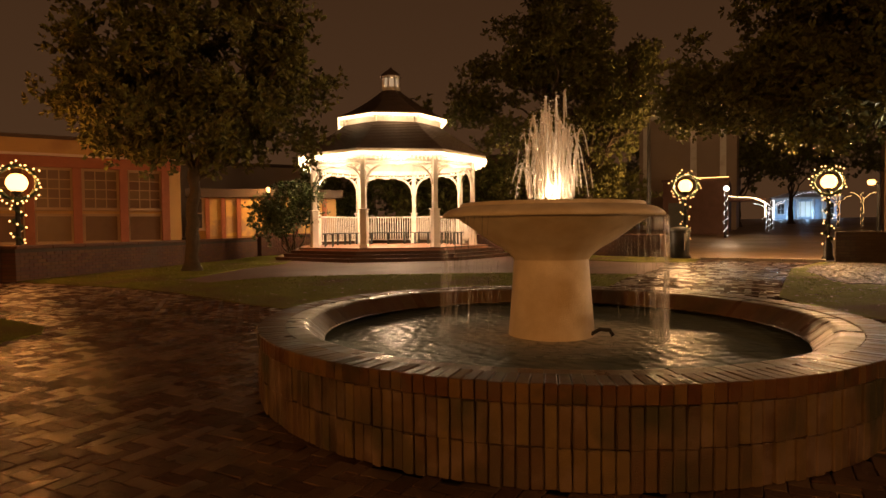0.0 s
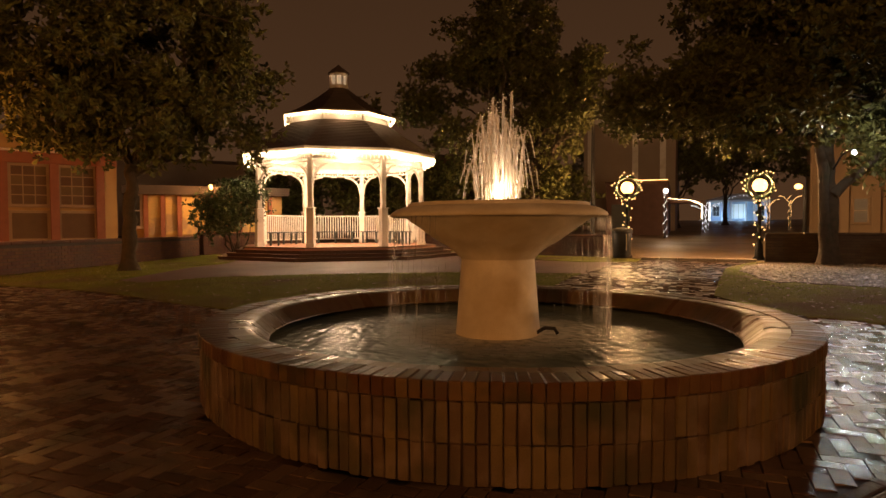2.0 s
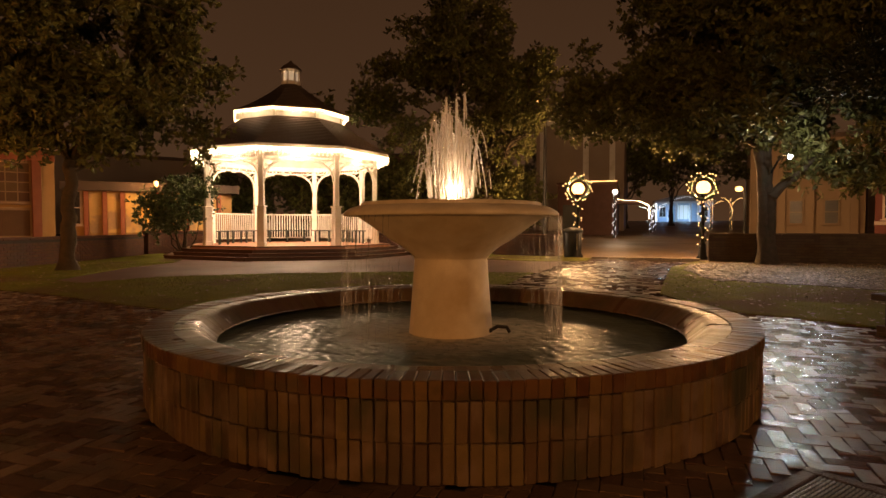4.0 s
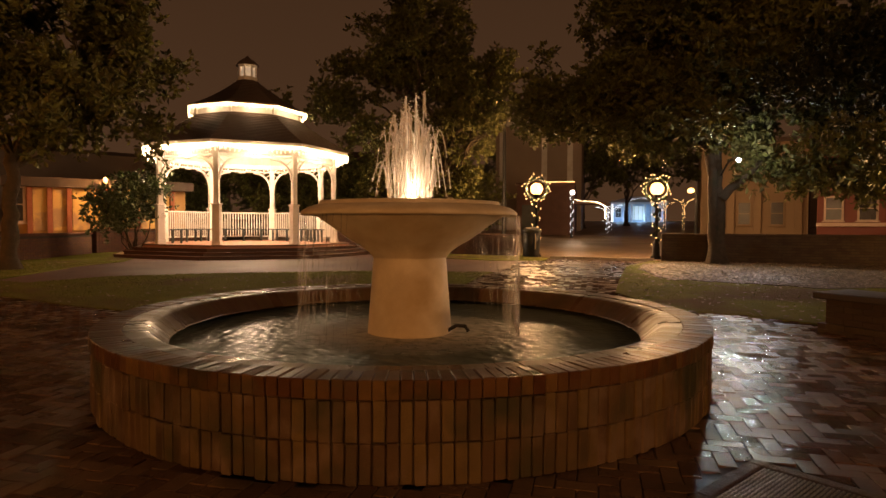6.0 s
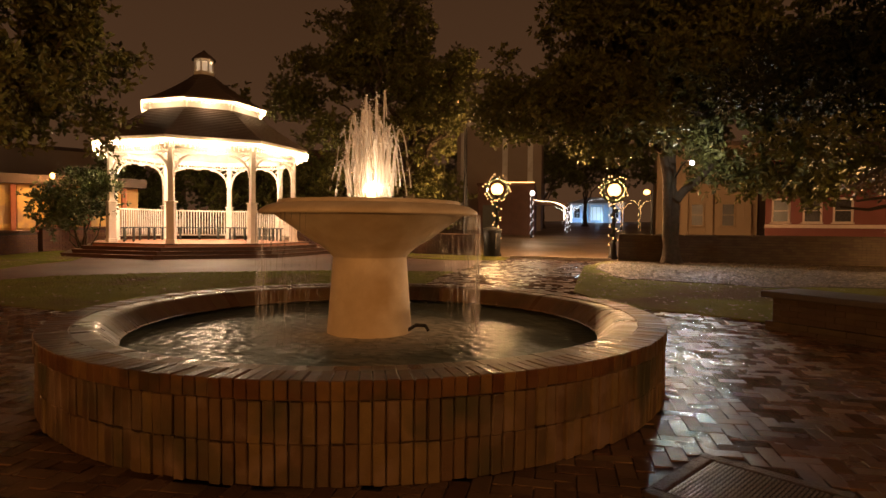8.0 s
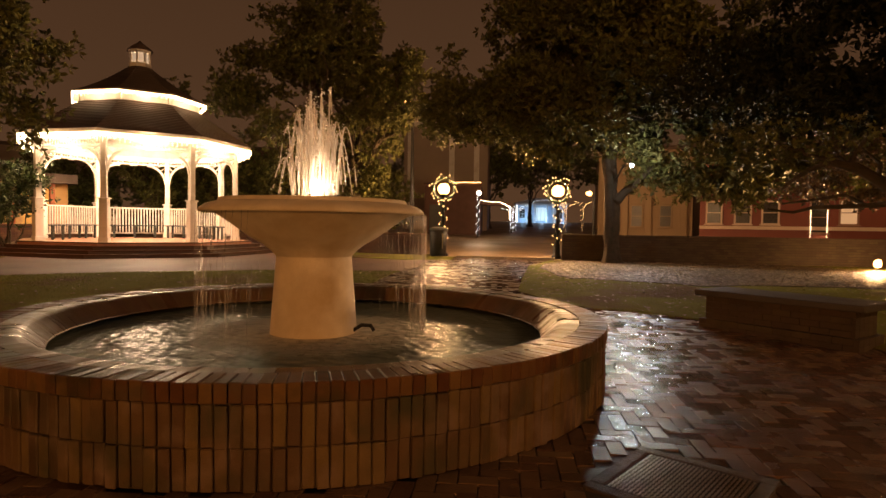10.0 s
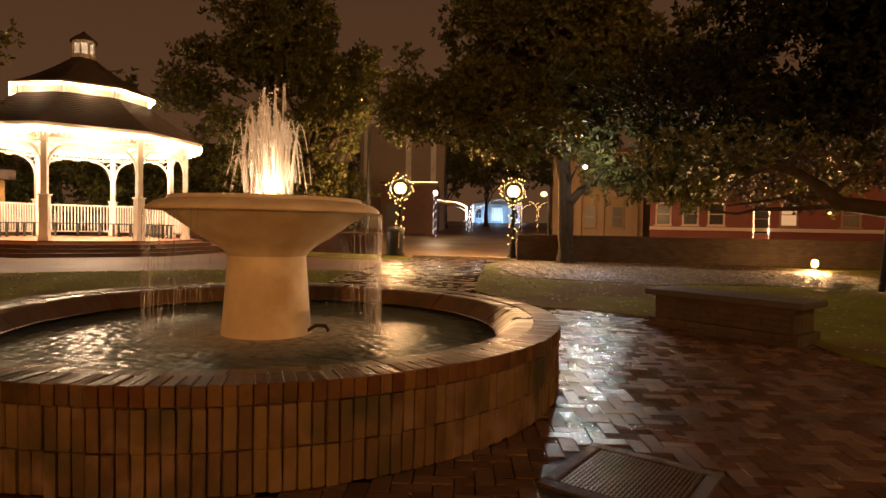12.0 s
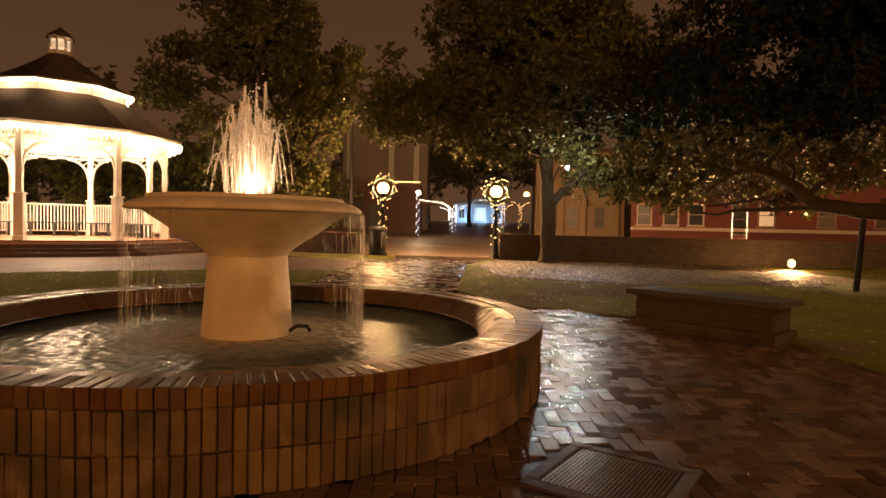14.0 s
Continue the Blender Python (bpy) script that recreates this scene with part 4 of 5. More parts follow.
brick_wall("wall_left", (-8.64, 11.95), (-6.9, 21.9), 0.74, 0.32, "low red-brown brick wall behind the lawn")
brick_wall("wall_left_return", (-8.80, 11.95), (-14.0, 12.9), 0.74, 0.32, "low red-brown brick wall beside the plaza")
brick_wall("wall_left_end", (-6.8, 22.2), (-3.2, 26.5), 0.80, 0.32, "low brick wall behind the bandstand")
brick_wall("wall_right", (10.15, 15.6), (20.2, 9.9), 0.82, 0.35, "low brown brick wall along the street side", face="street_wall")
brick_wall("wall_right_far", (20.4, 9.8), (30.0, 4.5), 0.82, 0.35, "low brown brick wall along the street side", face="street_wall")
brick_wall("wall_planter", (6.9, 18.9), (1.2, 24.5), 0.75, 0.35, "low dark brick wall by the path's end")

bl = thing("bench_block", (6.45, 5.08, 0), "low brown masonry seat block with a dark stone slab top", "stone bench", turn=radians(-76.5))
rr = random.Random(9)


def bench_course(z, hx, hy, shift):
    """One course of bricks round the seat block, each brick a part of its own."""
    laid = []
    for side_y in (-1, 1):
        x = -hx
        while x < hx - 0.01:
            x1 = min(hx, x + (0.10 if shift and x == -hx else 0.205))
            laid.append((((x + x1) / 2, side_y * (hy - 0.05) + rr.uniform(-0.003, 0.003), z), (x1 - x - 0.003, 0.10, 0.069)))
            x = x1
    for side_x in (-1, 1):
        for k in (-1, 0, 1):
            laid.append(((side_x * (hx - 0.05), k * (hy - 0.1) * 0.66, z), (0.10, (hy - 0.1) * 0.64, 0.069)))
    for c, size in laid:
        bm = bmesh.new()
        box(bm, c, size, bevel=0.003)
        part("brick", bm, M["bench_brick"], bl)


for row in range(6):
    bench_course(0.036 + row * 0.071, 0.90 if row < 2 else 0.84, 0.33 if row < 2 else 0.28, row % 2)
bm = bmesh.new()
box(bm, (0, 0, 0.215), (1.62, 0.51, 0.42))
part("core", bm, M["bench_brick"], bl)
bm = bmesh.new()
box(bm, (0, 0, 0.466), (1.90, 0.74, 0.075), bevel=0.012)
part("top_slab", bm, M["slate"], bl, "dark wet stone slab")

tb = thing("litter_bin", (7.25, 18.45, ground_z(7.3, 18.5)), "dark lidded litter bin beside the brick path", "litter bin")
bm = bmesh.new()
lathe(bm, [(0.0, 0.0), (0.26, 0.0), (0.27, 0.05), (0.30, 0.78), (0.29, 0.80)], 20)
part("bin_body", bm, M["bin"], tb, smooth=True)
bm = bmesh.new()
lathe(bm, [(0.32, 0.78), (0.33, 0.82), (0.30, 0.90), (0.16, 0.95), (0.0, 0.96)], 20)
part("bin_lid", bm, M["bin"], tb, smooth=True)
bm = bmesh.new()
box(bm, (0.02, -0.30, 0.5), (0.03, 0.02, 0.5), bevel=0.005)
part("bin_strip", bm, M["kerb"], tb, "pale strip")

bm = bmesh.new()
kd = Vector((10.05 - 7.5, 15.78 - 17.52, 0))
kn = kd.normalized()
for i in range(6):
    p = Vector((7.5, 17.52, 0)) + kd * ((i + 0.5) / 6)
    box(bm, (p.x, p.y, 0.276 + 0.01), (kd.length / 6 - 0.012, 0.16, 0.12), math.atan2(kn.y, kn.x), 0.015)
solo("kerb", bm, M["kerb"], "pale worn kerb between path and street", "kerb", kind="structure")

# the access cover in the paving
MH = Vector((2.24, 2.27, 0))
MT = radians(-62.5)
mh = thing("access_cover", MH, "steel tread plate cover in a pebbled concrete frame", "manhole cover", turn=MT)
bm = bmesh.new()
for c, s in (((0, 0.325, -0.020), (0.73, 0.08, 0.05)), ((0, -0.325, -0.020), (0.73, 0.08, 0.05)), ((0.325, 0, -0.020), (0.08, 0.57, 0.05)), ((-0.325, 0, -0.020), (0.08, 0.57, 0.05))):
    box(bm, c, s, bevel=0.008)
part("cover_frame", bm, M["frame_concrete"], mh, "pebbled concrete surround")
bm = bmesh.new()
box(bm, (0, 0, -0.016), (0.555, 0.555, 0.03), bevel=0.003)
part("cover_plate", bm, M["plate"], mh)
bm = bmesh.new()
for i in range(26):
    for j in range(26):
        box(bm, ((i - 12.5) * 0.021, (j - 12.5) * 0.021, 0.001), (0.014, 0.007, 0.006), radians(45 if (i + j) % 2 else -45))
ob = part("tread_studs", bm, M["stud"], mh)
tagged(ob, "raised tread studs", kind="stuff")


# ---- trees ----
def leaf_mesh(name, centres, spread, per, size, material, seed, flat=0.7):
    """Leaves in rosettes of seven at twig ends, the rosettes gathered in clumps round the given centres."""
    g = np.random.default_rng(seed)
    c = np.repeat(np.array(centres), max(1, per // 7), axis=0)
    off = g.normal(size=(len(c), 3))
    off *= (np.minimum(np.abs(g.normal(0.75, 0.35, size=(len(c), 1))), 1.6) * spread) / np.linalg.norm(off, axis=1, keepdims=True)
    off[:, 2] *= flat
    out = off / np.linalg.norm(off, axis=1, keepdims=True) + np.array([0, 0, 0.25])
    c, out = np.repeat(c + off, 7, axis=0), np.repeat(out, 7, axis=0)
    n = len(c)
    p = c + g.normal(size=(n, 3)) * size * 0.16
    d = g.normal(size=(n, 3))
    d = d / np.linalg.norm(d, axis=1, keepdims=True) + 0.65 * out
    d /= np.linalg.norm(d, axis=1, keepdims=True)
    s = np.cross(d, g.normal(size=(n, 3)))
    s /= np.linalg.norm(s, axis=1, keepdims=True)
    up = np.cross(s, d)
    ln = size * g.uniform(0.65, 1.3, size=(n, 1))
    w = ln * 0.25
    v = np.empty((n, 4, 3))
    v[:, 0], v[:, 2] = p, p + d * ln
    v[:, 1] = p + d * ln * 0.55 + s * w + up * ln * 0.10
    v[:, 3] = p + d * ln * 0.55 - s * w + up * ln * 0.10
    idx = np.arange(n)[:, None] * 4
    faces = np.concatenate([idx + np.array([[0, 1, 2]]), idx + np.array([[0, 2, 3]])])
    me = bpy.data.meshes.new(name)
    me.from_pydata(v.reshape(-1, 3).tolist(), [], faces.tolist())
    me.materials.append(material)
    return me


def crown_points(lobes, count, seed, hollow=-0.10):
    """Clump centres, mostly near the skin of a few overlapping lobes (middle, radii), with hollows left between the boughs."""
    shift = Vector((seed * 1.7, seed * 0.9, seed * 2.3))
    g = random.Random(seed)
    out = []
    weights = [a * b * c for _, (a, b, c) in lobes]
    while len(out) < count:
        (mx, my, mz), (a, b, c) = g.choices(lobes, weights)[0]
        d = Vector((g.gauss(0, 1), g.gauss(0, 1), g.gauss(0, 1))).normalized() * (g.random() ** 0.45) * (1.0 if g.random() < 0.86 else g.uniform(1.05, 1.28))
        p = Vector((mx + a * d.x, my + b * d.y, mz + c * d.z))
        if noise.noise(p * 0.75 + shift) + 0.5 * noise.noise(p * 1.7 + shift) < hollow:
            continue
        # no leaves right at the flood lamp or low in front of it
        away = (p - FLOOD_AT).length
        behind = p.x + p.y > FLOOD_AT.x + FLOOD_AT.y + 0.55
        if away < 0.7 or (not behind and (away < 1.2 or (p.z < 3.5 and away < 2.0))):
            continue
        out.append(tuple(p))
    return out


def limb(bm, a, b, r0, r1, g, n=7, sway=0.12):
    a, b = Vector(a), Vector(b)
    pts, rad = [], []
    for i in range(n):
        s = i / (n - 1)
        k = sway * (b - a).length * math.sin(math.pi * s)
        pts.append(a.lerp(b, s) + Vector((g.uniform(-k, k), g.uniform(-k, k), g.uniform(-k, k) * 0.6 + k * 0.5)))
        rad.append(r0 + (r1 - r0) * s)
    tube(bm, pts, rad, 8)
    return pts


def tree(base, fork, trunk_r, lobes, label, clumps, per, size, spread, seed, stems=1, limbs=9, hollow=-0.10):
    """A tapered trunk with root flare, limbs reaching into the crown, twigs and clumps of leaves."""
    g = random.Random(seed)
    base = Vector((*base, ground_z(*base)))
    t = thing("tree", base, label, "tree", "plaza trees")
    centres = crown_points(lobes, clumps, seed, hollow)
    local = [Vector(c) - base for c in centres]
    top = Vector(fork) - base
    bm = bmesh.new()
    for s in range(stems):
        o = Vector((0, 0, 0)) if stems == 1 else 0.42 * trunk_r * Vector((math.cos(s * 2.6 + 0.4), math.sin(s * 2.6 + 0.4), 0))
        tr = trunk_r if stems == 1 else trunk_r * 0.74
        pts = [o + Vector((0, 0, -0.1)), o + Vector((0, 0, 0.06)), o * 1.05 + Vector((0, 0, 0.25))]
        rad = [tr * 2.1, tr * 1.65, tr * 1.15]
        for i in range(1, 13):
            q = i / 12
            pts.append(o * (1 + 0.3 * q) + (top - Vector((0, 0, 0.25))) * q + Vector((g.uniform(-.04, .04), g.uniform(-.04, .04), 0.25)))
            rad.append(tr * (1.05 - 0.3 * q))
        tube(bm, pts, rad, 18)
    for v in bm.verts:
        knob = noise.noise_vector(Vector((v.co.x * 4.5, v.co.y * 4.5, v.co.z * 1.3)) + base) * 0.30 + noise.noise_vector(v.co * 9.0 + base) * 0.10
        v.co.x, v.co.y = v.co.x + trunk_r * knob.x, v.co.y + trunk_r * knob.y
    part("trunk", bm, M["bark"], t, smooth=True)
    bm = bmesh.new()
    high = [c for c in local if c.z > top.z + 0.9] or local
    ends = g.sample(high, min(limbs, len(high)))
    for e in ends:
        start = top * g.uniform(0.85, 1.0)
        pts = limb(bm, start, e * 0.96 + top * 0.04, trunk_r * g.uniform(0.25, 0.42), 0.025, g)
        for _ in range(5):
            p = g.choice(pts[2:])
            q = min(g.sample(local, 14), key=lambda c: (c - p).length)
            limb(bm, p, q, 0.03, 0.008, g, 5, 0.15)
    part("branching", bm, M["bark"], t, smooth=True)
    crown = new("crown", leaf_mesh("crown", local, spread, per, size, M["leaf"], seed))
    crown.parent = t
    return t


tree((-6.15, 14.71), (-6.05, 14.75, 2.75), 0.155,
     [((-6.0, 14.7, 5.9), (2.9, 2.6, 2.6)), ((-7.8, 14.2, 4.9), (1.6, 1.8, 1.2)), ((-4.3, 15.1, 4.9), (1.6, 1.7, 1.5)), ((-6.2, 14.2, 3.6), (2.6, 2.0, 0.8)), ((-3.9, 15.0, 3.45), (1.0, 0.9, 0.5)), ((-3.15, 14.8, 3.1), (0.45, 0.4, 0.2))],
     "spreading broadleaf tree with a dark dense crown on the lawn", 290, 165, 0.155, 0.44, 11, limbs=12)
tree((5.2, 20.9), (5.0, 21.0, 3.2), 0.26,
     [((4.0, 21.5, 7.7), (1.9, 1.8, 2.2)), ((4.5, 21.3, 9.9), (1.5, 1.4, 1.1)), ((1.4, 21.9, 5.6), (1.9, 1.4, 0.45)), ((2.3, 21.8, 7.0), (1.4, 1.2, 0.6)), ((5.6, 20.9, 5.2), (1.5, 1.6, 2.0)), ((3.6, 21.4, 4.5), (2.4, 1.6, 0.7)), ((4.5, 21.2, 2.9), (1.6, 1.3, 0.9)), ((6.4, 20.4, 6.6), (1.1, 1.2, 0.8))],
     "tall broadleaf tree behind the fountain with an open ragged crown", 350, 154, 0.17, 0.42, 12, limbs=14, hollow=-0.27)
lit_tree = tree((10.75, 13.93), (10.66, 14.05, 3.7), 0.195,
     [((10.5, 14.4, 6.4), (3.2, 2.8, 2.6)), ((8.0, 16.0, 4.9), (2.1, 1.8, 1.2)), ((6.9, 16.6, 4.5), (1.1, 1.1, 0.8)), ((12.5, 12.0, 5.2), (2.6, 2.2, 2.0)), ((14.0, 10.6, 4.3), (2.2, 2.0, 1.4)), ((10.6, 13.9, 4.5), (2.6, 2.0, 0.9)), ((12.6, 11.4, 3.2), (1.7, 1.3, 0.6)), ((10.4, 13.7, 3.85), (2.4, 1.7, 0.5)), ((8.6, 15.4, 3.9), (1.8, 1.4, 0.5)), ((12.9, 11.3, 2.75), (2.0, 1.4, 0.5)), ((14.4, 9.8, 2.75), (1.7, 1.5, 0.5)), ((12.7, 13.6, 2.75), (1.6, 1.1, 0.65)), ((11.9, 13.6, 3.3), (1.3, 0.8, 0.7)), ((9.9, 14.8, 3.5), (1.0, 0.8, 0.4)), ((14.3, 12.0, 2.65), (1.8, 1.2, 0.65)), ((15.9, 10.5, 2.6), (1.6, 1.2, 0.65))],
     "broad mossy-trunked tree lit by a white flood lamp", 780, 154, 0.165, 0.42, 13, stems=2, limbs=20, hollow=-0.16)

bm = bmesh.new()
tube(bm, [(0.05, -0.05, 1.75), (0.22, -0.18, 2.02), (0.42, -0.34, 2.20), (0.62, -0.50, 2.48), (0.95, -0.75, 2.95)], [0.13, 0.11, 0.095, 0.08, 0.04], 10)
part("bough", bm, M["bark"], lit_tree, "pale bough caught by the flood lamp", smooth=True)

# the old oak whose low bough is held up by a prop
oak = thing("oak_tree", (13.2, 1.0, ground_z(13.2, 1.0)), "old live oak with a low bough resting on a prop", "tree", "plaza trees")
ob_ = Vector((13.2, 1.0, ground_z(13.2, 1.0)))
bm = bmesh.new()
tube(bm, [Vector((0, 0, -0.1)), Vector((0, 0, 0.2)), Vector((0, 0.05, 0.9)), Vector((-0.05, 0.1, 1.8)), Vector((0, 0.1, 3.2))], [0.95, 0.7, 0.55, 0.5, 0.4], 16)
part("trunk", bm, M["bark"], oak, smooth=True)
bm = bmesh.new()
g7 = random.Random(7)
bough = [Vector(p) - ob_ for p in ((13.1, 1.2, 1.8), (12.4, 3.2, 1.72), (11.55, 5.1, 1.66), (11.12, 5.79, 1.68), (10.78, 6.40, 1.80), (10.62, 6.68, 2.10), (10.42, 6.98, 2.36), (10.20, 7.30, 2.48))]
tube(bm, bough, [0.24, 0.19, 0.145, 0.135, 0.125, 0.105, 0.085, 0.06], 12)
for pts_b, r0 in ((((10.20, 7.30, 2.48), (10.02, 7.53, 2.36), (9.86, 7.72, 2.18), (9.76, 7.86, 2.02)), 0.055),
                  (((10.83, 6.45, 1.76), (10.52, 7.0, 1.71), (10.15, 7.53, 1.69), (9.95, 7.78, 1.60), (9.7, 8.1, 1.66)), 0.05),
                  (((10.60, 6.95, 1.74), (10.5, 7.21, 1.91), (10.22, 7.6, 1.83), (9.92, 7.98, 1.76)), 0.035),
                  (((10.72, 6.50, 1.95), (10.88, 6.42, 2.14), (11.05, 6.21, 2.32), (11.3, 5.85, 2.40)), 0.06),
                  (((10.36, 7.06, 2.40), (10.46, 7.05, 2.62), (10.60, 6.92, 2.90), (10.7, 7.0, 3.2)), 0.045)):
    tube(bm, [Vector(p) - ob_ for p in pts_b], [r0 * (1 - 0.16 * k) for k in range(len(pts_b))], 8)
for p, q in ((bough[7], (9.5, 8.0, 2.9)), (bough[5], (11.0, 7.4, 2.9)), (bough[6], (10.5, 8.2, 2.6)), (bough[4], (11.4, 7.2, 2.5))):
    limb(bm, p, Vector(q) - ob_, 0.04, 0.010, g7, 7, 0.12)
for q in ((11.0, 6.2, 5.0), (11.6, 3.6, 4.6), (13.0, 4.5, 5.0), (10.6, 3.0, 4.6), (12.0, 7.0, 5.2), (14.5, 3.0, 5.0)):
    limb(bm, (0, 0.1, 3.0), Vector(q) - ob_, 0.2, 0.03, g7, 8, 0.1)
part("branching", bm, M["bark"], oak, smooth=True)
lob = [((10.4, 6.4, 4.9), (2.4, 2.4, 1.2)), ((12.3, 4.6, 4.9), (2.6, 2.8, 1.4)), ((10.0, 9.2, 4.2), (1.7, 1.5, 0.9)), ((9.6, 4.4, 5.4), (2.0, 2.2, 0.9)),
       ((9.4, 7.8, 3.75), (1.3, 1.2, 0.5)), ((10.4, 6.2, 3.7), (1.6, 1.4, 0.6)), ((10.9, 5.0, 3.5), (1.5, 1.5, 0.7)), ((12.0, 7.4, 3.6), (1.2, 1.2, 0.6))]
# upper crown in the shade-darkened leaf; the low clumps below use lighter copies
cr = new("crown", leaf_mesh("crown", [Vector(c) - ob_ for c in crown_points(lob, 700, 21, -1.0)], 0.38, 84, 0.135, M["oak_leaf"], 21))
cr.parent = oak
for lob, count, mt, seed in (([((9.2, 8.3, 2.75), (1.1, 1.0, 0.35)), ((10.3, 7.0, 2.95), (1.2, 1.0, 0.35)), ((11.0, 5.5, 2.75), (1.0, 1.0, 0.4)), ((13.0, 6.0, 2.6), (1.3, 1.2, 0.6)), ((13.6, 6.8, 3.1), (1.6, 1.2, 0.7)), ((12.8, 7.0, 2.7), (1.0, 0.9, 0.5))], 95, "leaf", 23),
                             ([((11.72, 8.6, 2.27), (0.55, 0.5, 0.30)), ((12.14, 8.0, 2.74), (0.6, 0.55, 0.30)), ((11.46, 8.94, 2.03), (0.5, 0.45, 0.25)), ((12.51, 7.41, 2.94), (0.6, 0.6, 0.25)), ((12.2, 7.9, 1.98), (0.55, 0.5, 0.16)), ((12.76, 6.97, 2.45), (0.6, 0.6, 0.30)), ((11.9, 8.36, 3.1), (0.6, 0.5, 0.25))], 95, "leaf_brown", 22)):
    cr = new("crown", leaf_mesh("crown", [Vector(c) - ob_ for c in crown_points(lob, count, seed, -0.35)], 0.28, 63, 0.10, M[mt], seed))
    cr.parent = oak
bm = bmesh.new()
tube(bm, [(11.36, 5.98, ground_z(11.4, 6.0) - 0.05), (11.14, 5.80, 1.60)], [0.05, 0.05], 10)
solo("prop_post", bm, M["iron"], "leaning dark prop post under the oak's bough", "prop post")

# the shrub beside the bandstand and dark trees beyond it
sh = thing("shrub", (-5.1, 20.3, 0.276), "many-stemmed green shrub beside the bandstand", "shrub")
g5 = random.Random(5)
bm = bmesh.new()
pts5 = crown_points([((-5.2, 20.3, 1.95), (1.15, 0.9, 0.8)), ((-4.7, 20.2, 2.5), (0.6, 0.6, 0.5)), ((-5.6, 20.2, 1.6), (0.9, 0.8, 0.6))], 85, 31, -1.0)
for i in range(9):
    bm = bmesh.new()
    limb(bm, (g5.uniform(-.12, .12), g5.uniform(-.12, .12), 0), Vector(g5.choice(pts5)) - Vector((-5.1, 20.3, 0.276)), 0.03, 0.01, g5, 6, 0.06)
    part("stem", bm, M["bark"], sh, smooth=True)
cr = new("foliage", leaf_mesh("foliage", [Vector(c) - Vector((-5.1, 20.3, 0.276)) for c in pts5], 0.32, 90, 0.13, M["shrub"], 31))
cr.parent = sh
for i, (x, y, h, w) in enumerate(((-1.5, 34, 5.0, 3.0), (3.5, 33, 5.5, 3.0), (-6.5, 35, 4.6, 2.8), (7.8, 31, 5.0, 2.6))):
    tree((x, y), (x, y, 1.9), 0.18, [((x, y, h * 0.62), (w, w * 0.8, h * 0.36)), ((x + w * 0.5, y, h * 0.5), (w * 0.6, w * 0.5, h * 0.25))],
         "dark garden tree behind the bandstand", 110, 60, 0.30, 0.6, 40 + i, limbs=6)

for i, (x, y, h, w) in enumerate(((23.0, 47.0, 9.0, 3.6), (30.0, 52.0, 9.5, 4.4), (34.5, 46.0, 9.0, 3.8), (20.0, 54.0, 9.5, 4.0))):
    tree((x, y), (x, y, ground_z(x, y) + 2.4), 0.2, [((x, y, ground_z(x, y) + h * 0.68), (w, w * 0.8, h * 0.3)), ((x + w * 0.5, y, ground_z(x, y) + h * 0.6), (w * 0.7, w * 0.5, h * 0.22))],
         "dark street tree over the road", 120, 55, 0.36, 0.7, 60 + i, limbs=6)

# ---- flood lamp on the tree, ground lamp, street lamp ----
fl = thing("flood_lamp", FLOOD_AT, "white flood lamp on a bracket arm at the tree", "flood lamp")
bm = bmesh.new()
lathe(bm, [(0.0, -0.055), (0.022, -0.05), (0.042, -0.034), (0.054, 0.0), (0.042, 0.034), (0.022, 0.05), (0.0, 0.055)], 20)
ob = part("flood_lens", bm, M["globe_white"], fl, "dazzling white lens", smooth=True)
ob.visible_shadow = False
bm = bmesh.new()
tube(bm, [(0.0, 0.05, 0.07), (0.15, 0.4, 0.10), (0.35, 0.85, 0.0), (0.45, 1.2, -0.25)], [0.025] * 4, 8)
part("bracket_arm", bm, M["iron"], fl)
gl = thing("ground_lamp", (15.88, 10.02, ground_z(15.88, 10.02)), "small ground lamp glowing amber by the wall", "ground lamp")
bm = bmesh.new()
lathe(bm, [(0.0, 0.0), (0.09, 0.0), (0.09, 0.03), (0.03, 0.05), (0.03, 0.10), (0.0, 0.10)], 14)
part("lamp_base", bm, M["iron"], gl)
bm = bmesh.new()
lathe(bm, [(0.0, 0.09), (0.06, 0.105), (0.085, 0.15), (0.092, 0.20), (0.085, 0.25), (0.06, 0.295), (0.0, 0.31)], 18)
ob = part("lamp_glass", bm, M["globe"], gl, "glowing amber glass", smooth=True)
ob.visible_shadow = False


def street_lamp(x, y, hx, hy, hz, label):
    z = ground_z(x, y)
    sl = thing("street_lamp", (x, y, z), label, "street lamp", "street lamps")
    dx, dy, h = hx - x, hy - y, hz - z
    bm = bmesh.new()
    tube(bm, [(0, 0, 0), (0, 0, h - 0.4), (dx * 0.2, dy * 0.2, h), (dx, dy, h + 0.14)], [0.09, 0.06, 0.05, 0.045], 10)
    part("lamp_pole", bm, M["iron"], sl)
    bm = bmesh.new()
    lathe(bm, [(0.0, -0.12), (0.12, -0.08), (0.16, 0.02), (0.10, 0.1), (0.0, 0.12)], 14)
    ob = part("lamp_head", bm, M["globe"], sl, "glowing amber lamp head", smooth=True)
    ob.location = (dx, dy, h)
    ob.visible_shadow = False


street_lamp(8.4, 24.6, 7.89, 23.72, 6.31, "tall street lamp shining through the leaves")
street_lamp(18.0, 24.9, 17.3, 24.35, 2.93, "street lamp with a tilted arm beside the road")
wl = thing("wall_lantern", (-6.95, 24.15, 2.85), "small glowing lantern on the annex wall", "wall lamp")
bm = bmesh.new()
box(bm, (0, 0.45, 0.12), (0.06, 1.0, 0.04), bevel=0.01)
part("bracket_arm", bm, M["iron"], wl)
